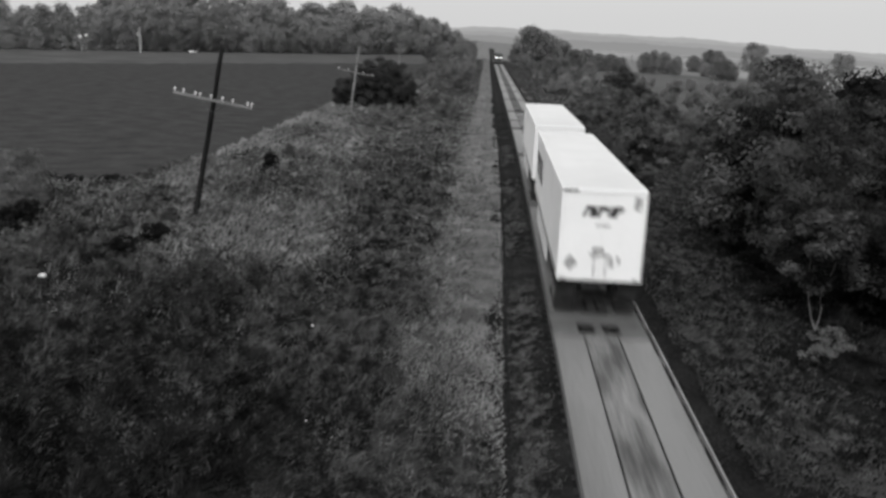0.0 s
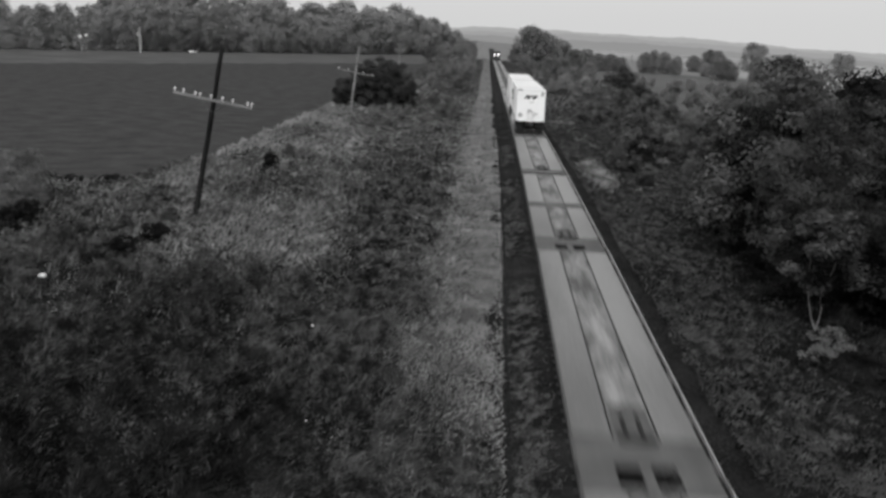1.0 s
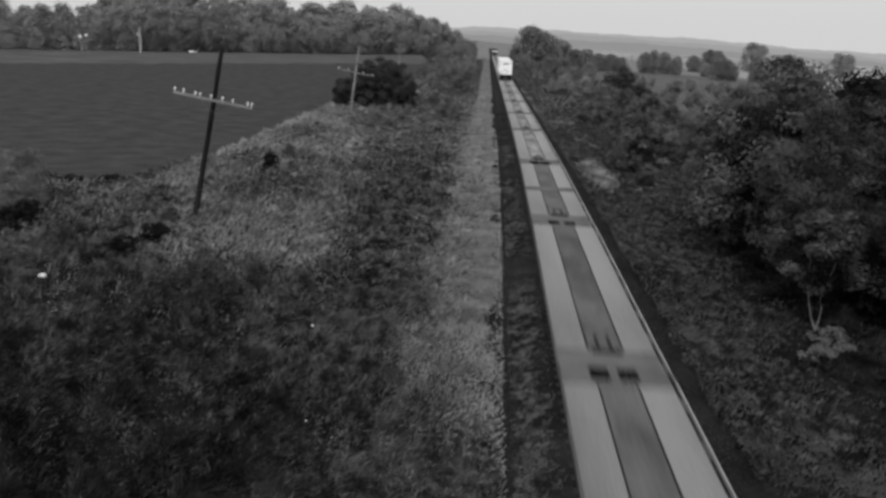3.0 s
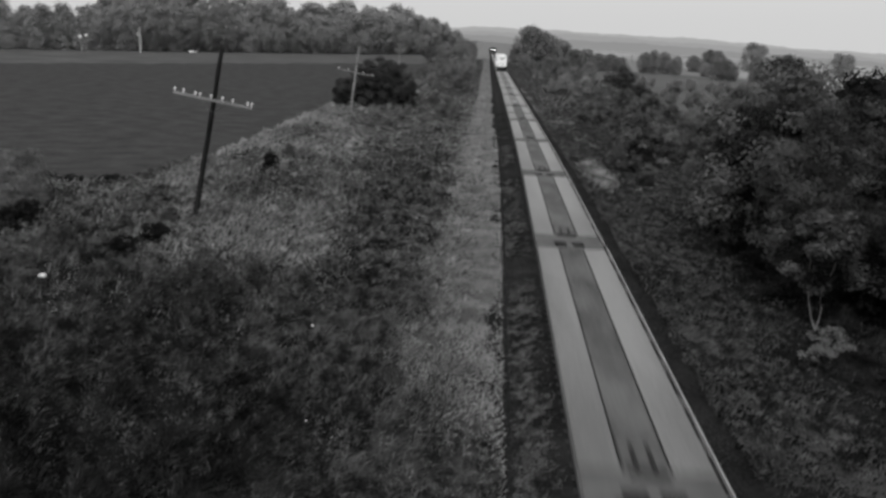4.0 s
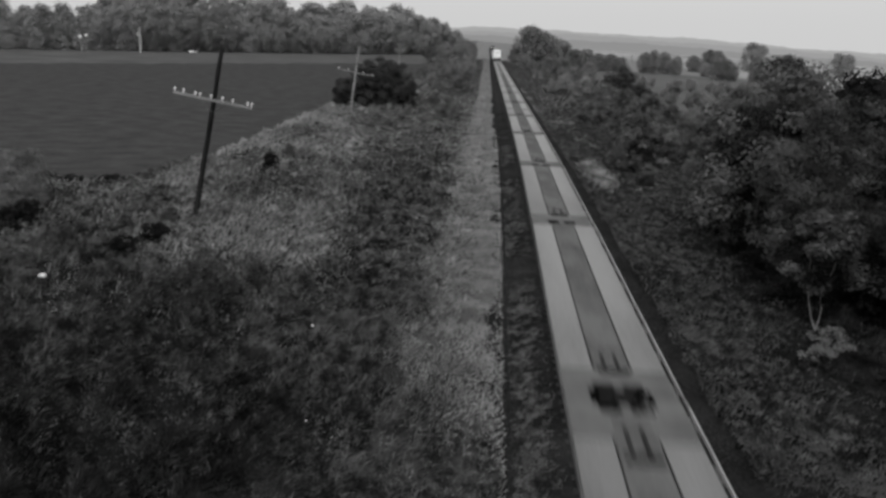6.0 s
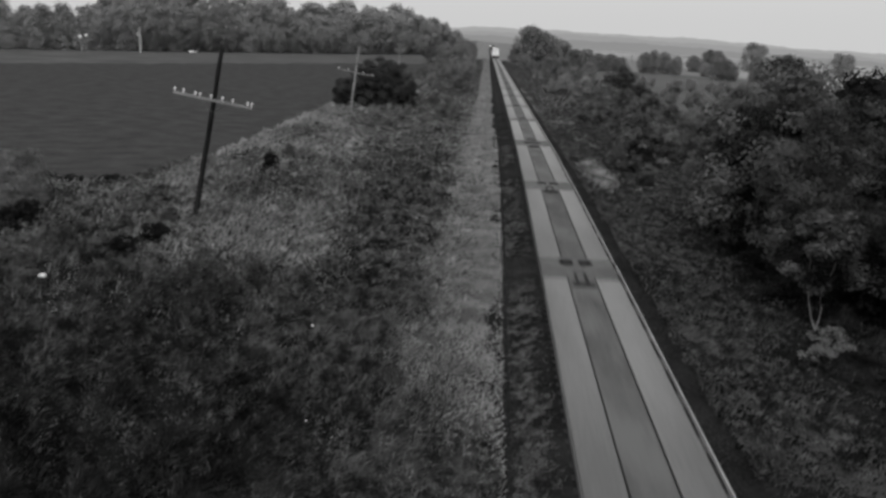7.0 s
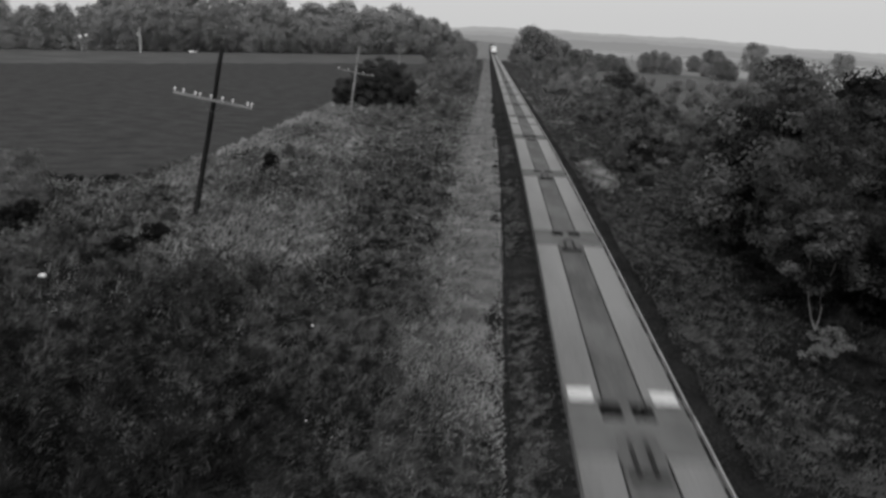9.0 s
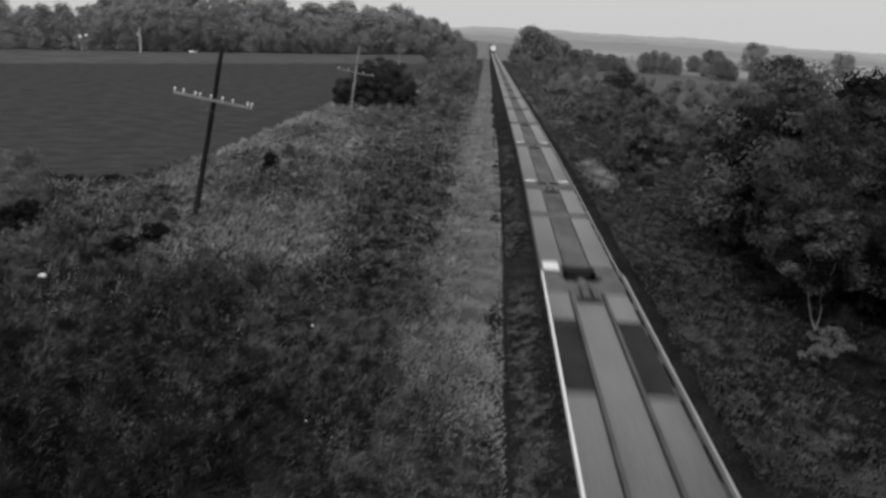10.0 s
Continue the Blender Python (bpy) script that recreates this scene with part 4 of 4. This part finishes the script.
sward("weeds", 210000, (9, 32), (-19, -0.6), 1.0, (0.13, 0.016), WEED, BANK, 31, 0.4, weedy)
sward("nettles", 220000, (9, 34), (-20, -0.8), 1.2, (0.13, 0.02), WEED_DARK, "dark tall weeds on the bank", 51, 0.3, dark_growth)
sward("weeds", 190000, (32, 62), (-22, -0.6), 0.75, (0.2, 0.035), WEED, BANK, 32, 0.4, weedy)
sward("weeds", 150000, (62, 130), (-20, -0.6), 0.7, (0.22, 0.038), WEED, BANK, 33, 0.35, weedy)
sward("weeds", 40000, (130, 420), (-20, -2.2), 0.8, (0.5, 0.13), WEED, BANK, 34, 0.15)
sward("dry_grass", 30000, (130, 420), (-20, -2.2), 0.7, (0.5, 0.06), DRY, "pale dry grass on top of the bank", 52, 0.4, lambda u, y, x: np.clip(0.5 + 0.5 * wobble(x * 0.4, y * 0.2, 2), 0, 1))
sward("dry_grass", 330000, (10, 62), (-21.5, -0.8), 0.65, (0.3, 0.018), DRY, "pale dry grass on top of the bank", 35, 0.6, dryness)
sward("dry_grass", 170000, (62, 150), (-20.2, -0.8), 0.65, (0.34, 0.032), DRY, "pale dry grass on top of the bank", 36, 0.6, dryness)
sward("dry_grass", 26000, (52, 112), (-20.5, -19.0), 0.8, (0.4, 0.03), DRY, "tall pale grass along the field edge", 53, 0.8, lambda u, y, x: np.clip(0.45 + 0.6 * wobble(x, y * 0.7, 16), 0, 1))
sward("nettles", 16000, (47, 50.5), (-34, -19.0), 0.55, (0.2, 0.03), WEED_DARK, "dark weeds in the field margin", 54, 0.3)
sward("weeds", 60000, (26, 47.5), (-34, -19), 0.55, (0.2, 0.03), WEED, BANK, 64, 0.4)
sward("dry_grass", 20000, (34, 48), (-34, -19), 0.6, (0.3, 0.02), DRY, "pale dry grass on top of the bank", 65, 0.6, lambda u, y, x: np.clip(0.35 + 0.6 * wobble(x * 0.6, y * 0.6, 4), 0, 1))


def strip(u, y, x):
    return np.clip((u + np.clip(2.8 + (y - 12) * 0.16, 2.8, 6.0) + 0.8 * wobble(x, y * 0.5, 6)) / 3.2, 0, 1) * np.clip((y - 17) / 15, 0.08, 1) * np.clip((0.34 + 0.34 * wobble(x * 0.1, y * 0.9, 2) + 0.12 * wobble(x, y * 3.1, 4) - u) / 0.2, 0, 1)


sward("nettles", 60000, (-10, 9), (-20, -1.5), 1.1, (0.15, 0.03), WEED_DARK, "dark tall weeds on the bank", 55, 0.3)
sward("weeds", 30000, (-10, 9), (-20, -0.5), 0.9, (0.15, 0.02), WEED, BANK, 56, 0.4)
sward("weeds", 30000, (-10, 12), (6.9, 19), 0.6, (0.15, 0.025), WEED_DARK, "dark weeds and grass on the slope below the trees", 57, 0.35)
sward("weeds", 50000, (9, 21), (-5, 0.45), 0.4, (0.18, 0.014), WEED, BANK, 61, 0.5, lambda u, y, x: np.clip((21 - y) / 5, 0, 1), rugged=0.4)
STRIP = "strip of short pale grass along the ballast"
sward("grass_strip", 230000, (-8, 45), (-7.2, 0.62), 0.34, (0.2, 0.013), VERGE, STRIP, 37, 0.6, strip, rugged=0.35)
sward("grass_strip", 90000, (45, 150), (-6.5, 0.5), 0.36, (0.3, 0.045), VERGE, STRIP, 38, 0.6, strip, rugged=0.25)
sward("grass_strip", 30000, (150, 450), (-3.4, 0.4), 0.4, (0.5, 0.08), VERGE, STRIP, 39, 0.6, rugged=0.3)
sward("dry_grass", 16000, (9, 90), (0.0, 0.62), 0.22, (0.2, 0.012), DRY, "pale dry grass fringe at the ballast edge", 47, 0.6, lambda u, y, x: np.clip(0.5 + 0.6 * wobble(x * 2, y * 0.9, 8), 0, 1), rugged=0.6)
sward("weeds", 120000, (12, 80), (0.8, 2.0), 0.2, (0.16, 0.014), WEED, "sparse weeds growing in the ballast", 48, 0.4, lambda u, y, x: np.clip(0.8 * wobble(x * 0.4, y * 0.6, 10) + 0.3 + 0.75 * np.exp(-((y - 26) / 7) ** 2), 0, 1) * np.exp(-((u - 1.3) / 0.4) ** 2), rugged=0.6)
SLOPE = "dark weeds and grass on the slope below the trees"
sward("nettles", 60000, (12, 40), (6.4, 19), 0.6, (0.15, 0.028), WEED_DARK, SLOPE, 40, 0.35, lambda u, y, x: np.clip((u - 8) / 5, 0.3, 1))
sward("weeds", 170000, (12, 36), (6.4, 16), 0.5, (0.18, 0.014), WEED, SLOPE, 50, 0.6, lambda u, y, x: np.clip(0.22 + 0.5 * np.exp(-((y - 24) / 5) ** 2 - ((u - 9.5) / 2) ** 2) + 0.5 * wobble(x * 0.9, y * 0.6, 3), 0, 1) * np.clip((13.5 - u) / 3, 0.25, 1) * np.clip((y - 17) / 7, 0.08, 1))
# pale weeds thin out beneath the near trees, imitating their shade
sward("weeds", 130000, (34, 110), (6.5, 18), 0.5, (0.22, 0.022), WEED, SLOPE, 41, 0.5, lambda u, y, x: np.maximum(np.clip((12.5 - u) / 3, 0.3, 1), np.clip((y - 48) / 10, 0, 1)), rugged=0.5)
sward("dry_grass", 40000, (30, 110), (6.7, 16), 0.45, (0.25, 0.016), WEED, SLOPE, 67, 0.6, lambda u, y, x: np.clip(0.45 + 0.4 * wobble(x * 0.5, y * 0.4, 23), 0.1, 1), rugged=0.5)
sward("nettles", 26000, (34, 110), (6.7, 20), 0.55, (0.2, 0.03), WEED_DARK, SLOPE, 66, 0.4, rugged=0.6)
sward("weeds", 50000, (110, 420), (6.9, 34), 0.9, (0.5, 0.15), WEED, SLOPE, 42, 0.2)
sward("dry_grass", 30000, (60, 190), (6.6, 11), 0.4, (0.3, 0.03), DRY, "pale grass on the slope beside the track", 49, 0.5, lambda u, y, x: np.clip((y - 60) / 30, 0, 1) * np.clip(0.15 + 0.5 * wobble(x * 0.8, y * 0.35, 13), 0, 1))
sward("dry_grass", 14000, (57, 81), (6.7, 10.5), 0.5, (0.4, 0.03), DRY, "pale grass patch beside the track", 43, 0.6, lambda u, y, x: np.clip(1 - np.hypot((u - 8.3) / 1.6, (y - 68) / 9), 0, 1))
sward("dry_grass", 12000, (100, 230), (7.5, 22), 0.6, (0.6, 0.06), DRY, "pale grass patch beside the track", 44, 0.6, lambda u, y, x: 0.6 * (wobble(x * 0.3, y * 0.12, 9) > 0.3))
sward("wild_flowers", 420, (10, 40), (-19, -2.5), 0.8, (0.05, 0.022), GLASSY, "small white wild flowers among the weeds", 46, 0.1, lambda u, y, x: np.clip(0.15 + 0.5 * wobble(x, y, 12), 0, 0.4), 1.15)


# ---- old telegraph poles ----
def telegraph_pole(base, top, arm_at, arm_half, arm_drop, pegs, label, dark):
    ob = new("telegraph_pole")
    base, top = Vector(base), Vector(top)
    bm = bmesh.new()
    spine = [base - (top - base).normalized() * 0.5]
    rng = random.Random(len(label))
    for k in range(1, 9):
        p = base.lerp(top, k / 8) + Vector((rng.uniform(-0.02, 0.02), rng.uniform(-0.02, 0.02), 0))
        spine.append(p)
    limb(bm, spine, [0.135 - 0.006 * k + 0.012 * (k % 2) for k in range(9)])
    part("pole", bm, POLE if dark else GREY_WOOD, ob, "leaning weathered wooden pole")
    mid = base.lerp(top, arm_at)
    way = Vector((1, 0.0, -arm_drop)).normalized()
    turn = way.to_track_quat("X", "Z").to_matrix().to_4x4()
    place = Matrix.Translation(mid + Vector((0, -0.17, 0))) @ turn
    am = box(bmesh.new(), -arm_half, arm_half, -0.05, 0.05, -0.06, 0.06, 0.012)
    bmesh.ops.transform(am, matrix=place, verts=am.verts)
    arm = part("crossarm", am, GREY_WOOD, ob, "grey weathered crossarm")
    for f in pegs:
        pg = bmesh.new()
        tube(pg, (f * arm_half, 0, 0.06), (f * arm_half, 0, 0.12), 0.025, 0.02, 8)
        bmesh.ops.create_uvsphere(pg, u_segments=10, v_segments=7, radius=0.058, matrix=Matrix.Translation((f * arm_half, 0, 0.18)) @ Matrix.Diagonal((0.85, 0.85, 1.2, 1)))
        bmesh.ops.transform(pg, matrix=place, verts=pg.verts)
        part("insulator", pg, GLASSY, arm, "white glass insulator")
    for s in (-0.28, 0.28):
        br = tube(bmesh.new(), mid + Vector((0, -0.17, -0.55)), mid + Vector((s * 2.2, -0.17, -0.05 - arm_drop * s * 2.2)), 0.014, 0.014, 6)
        part("brace", br, STEEL, ob)
    return tagged(ob, label, "telegraph pole", "old telegraph poles")


telegraph_pole((-13.35, 37.2, 0.6), (-12.1, 38.0, 8.5), 0.715, 1.78, 0.165, (-0.97, -0.75, -0.45, -0.33, -0.05, 0.24, 0.5, 0.88, 0.98), "old dark leaning telegraph pole with a tilted insulator crossarm", True)
telegraph_pole((-16.55, 98.0, 0.1), (-15.6, 98.0, 7.9), 0.63, 2.15, 0.165, (-0.9, -0.4, 0.4, 0.9), "old grey telegraph pole with a tilted crossarm", False)
telegraph_pole((-18.2, 160.0, 0.1), (-18.0, 160.0, 8.0), 0.8, 0.9, 0.05, (-0.8, 0.8), "old grey telegraph pole beyond the bushes", False)


# ---- small things ----
def marker_post(x, y, h):
    ob = new("marker_post")
    z = float(land(x, y))
    tb = tube(bmesh.new(), (x, y, z - 0.3), (x, y, z + h - 0.12), 0.04, 0.035, 10)
    part("post", tb, POLE, ob)
    boxpart("cap", (x - 0.12, x + 0.12, y - 0.08, y + 0.08, z + h - 0.12, z + h - 0.01), BRIGHT, ob, "white cap", 0.02)
    return tagged(ob, "short marker post with a white cap among weeds", "marker post")


marker_post(-14.95, 27.0, 0.7)
marker_post(-19.7, 104.0, 0.6)


def mast(x, y, h):
    """A pale lattice stand with two white lamps at the field's far edge."""
    ob = new("lamp_stand")
    bm = bmesh.new()
    for dx in (-0.9, 0.9):
        tube(bm, (x + dx, y, -0.2), (x + dx * 0.7, y, h - 1), 0.16, 0.14, 8)
    for z in np.arange(0.8, h - 1, 1.1):
        tube(bm, (x - 0.85, y, z), (x + 0.85, y, z + 0.7), 0.08, 0.08, 6)
    part("lattice", bm, GREY_WOOD, ob)
    for dx in (-1.2, 1.2):
        hm = bmesh.new()
        bmesh.ops.create_uvsphere(hm, u_segments=12, v_segments=8, radius=0.5, matrix=Matrix.Translation((x + dx * 0.8, y - 0.3, h - 0.7 + dx * 0.2)))
        part("lamp_head", hm, BRIGHT, ob, "white lamp head")
    return tagged(ob, "pale lattice stand with two white heads by the wood", "lamp stand")


mast(-128.2, 266, 5.8)


def utility_pole(x, y, h):
    ob = new("utility_pole")
    part("pole", tube(bmesh.new(), (x, y, -0.3), (x - 0.1, y, h), 0.42, 0.32, 12), EDGE, ob, "pale pole")
    box_ = boxpart("transformer", (x - 0.9, x - 0.3, y - 0.5, y, h * 0.66, h * 0.8), METAL, ob)
    return tagged(ob, "pale utility pole at the edge of the wood", "utility pole")


utility_pole(-118.2, 285, 8.3)


def parked_car(x, y):
    ob = new("parked_car")
    boxpart("body", (x - 0.85, x + 0.85, y - 2.1, y + 2.1, 0.35, 0.95), BRIGHT, ob, "white body", 0.12)
    boxpart("cabin", (x - 0.75, x + 0.75, y - 1.1, y + 1.0, 0.95, 1.4), PANE, ob, "dark glazed cabin", 0.15)
    for dx in (-0.8, 0.8):
        for dy in (-1.3, 1.3):
            part("wheel", tube(bmesh.new(), (x + dx - 0.1, y + dy, 0.32), (x + dx + 0.1, y + dy, 0.32), 0.32, 0.32, 14), RUBBER, ob)
    return tagged(ob, "small white car at the far field edge", "car")


parked_car(-106.5, 302)


def yard_lamp(x, y, top):
    """A lit lamp on a pole at a far farm."""
    ob = new("yard_lamp")
    z = float(land(x, y))
    part("pole", tube(bmesh.new(), (x, y, z - 0.3), (x, y, top - 0.5), 0.2, 0.14, 8), GREY_WOOD, ob, "grey wooden pole")
    head = bmesh.new()
    bmesh.ops.create_uvsphere(head, u_segments=12, v_segments=8, radius=1.0, matrix=Matrix.Translation((x, y, top)) @ Matrix.Diagonal((1, 1, 0.7, 1)))
    part("lamp_head", head, YARD_GLOW, ob, "lit white lamp head")
    return tagged(ob, "lit yard lamp on a pole at a distant farm", "street lamp")


yard_lamp(255.7, 900.0, 1.5)


def pale_rocks():
    """Pale cut bank among the bushes."""
    for x, y, s in ((29.2, 145.5, 1.3), (30.6, 146.5, 0.8), (37.2, 165, 1.2), (39.4, 167, 1.0)):
        bm = bmesh.new()
        bmesh.ops.create_icosphere(bm, subdivisions=3, radius=s)
        for v in bm.verts:
            v.co += v.normal * 0.35 * s * noise.noise(v.co * 1.3 / s + Vector((x, y, 0)))
            v.co.z *= 0.75
        bmesh.ops.translate(bm, verts=bm.verts, vec=(x, y, float(land(x, y)) + s * 0.5))
        tagged(part("boulder", bm, EDGE), "pale weathered boulder among bushes", "boulder", "pale boulders")


pale_rocks()

motions()
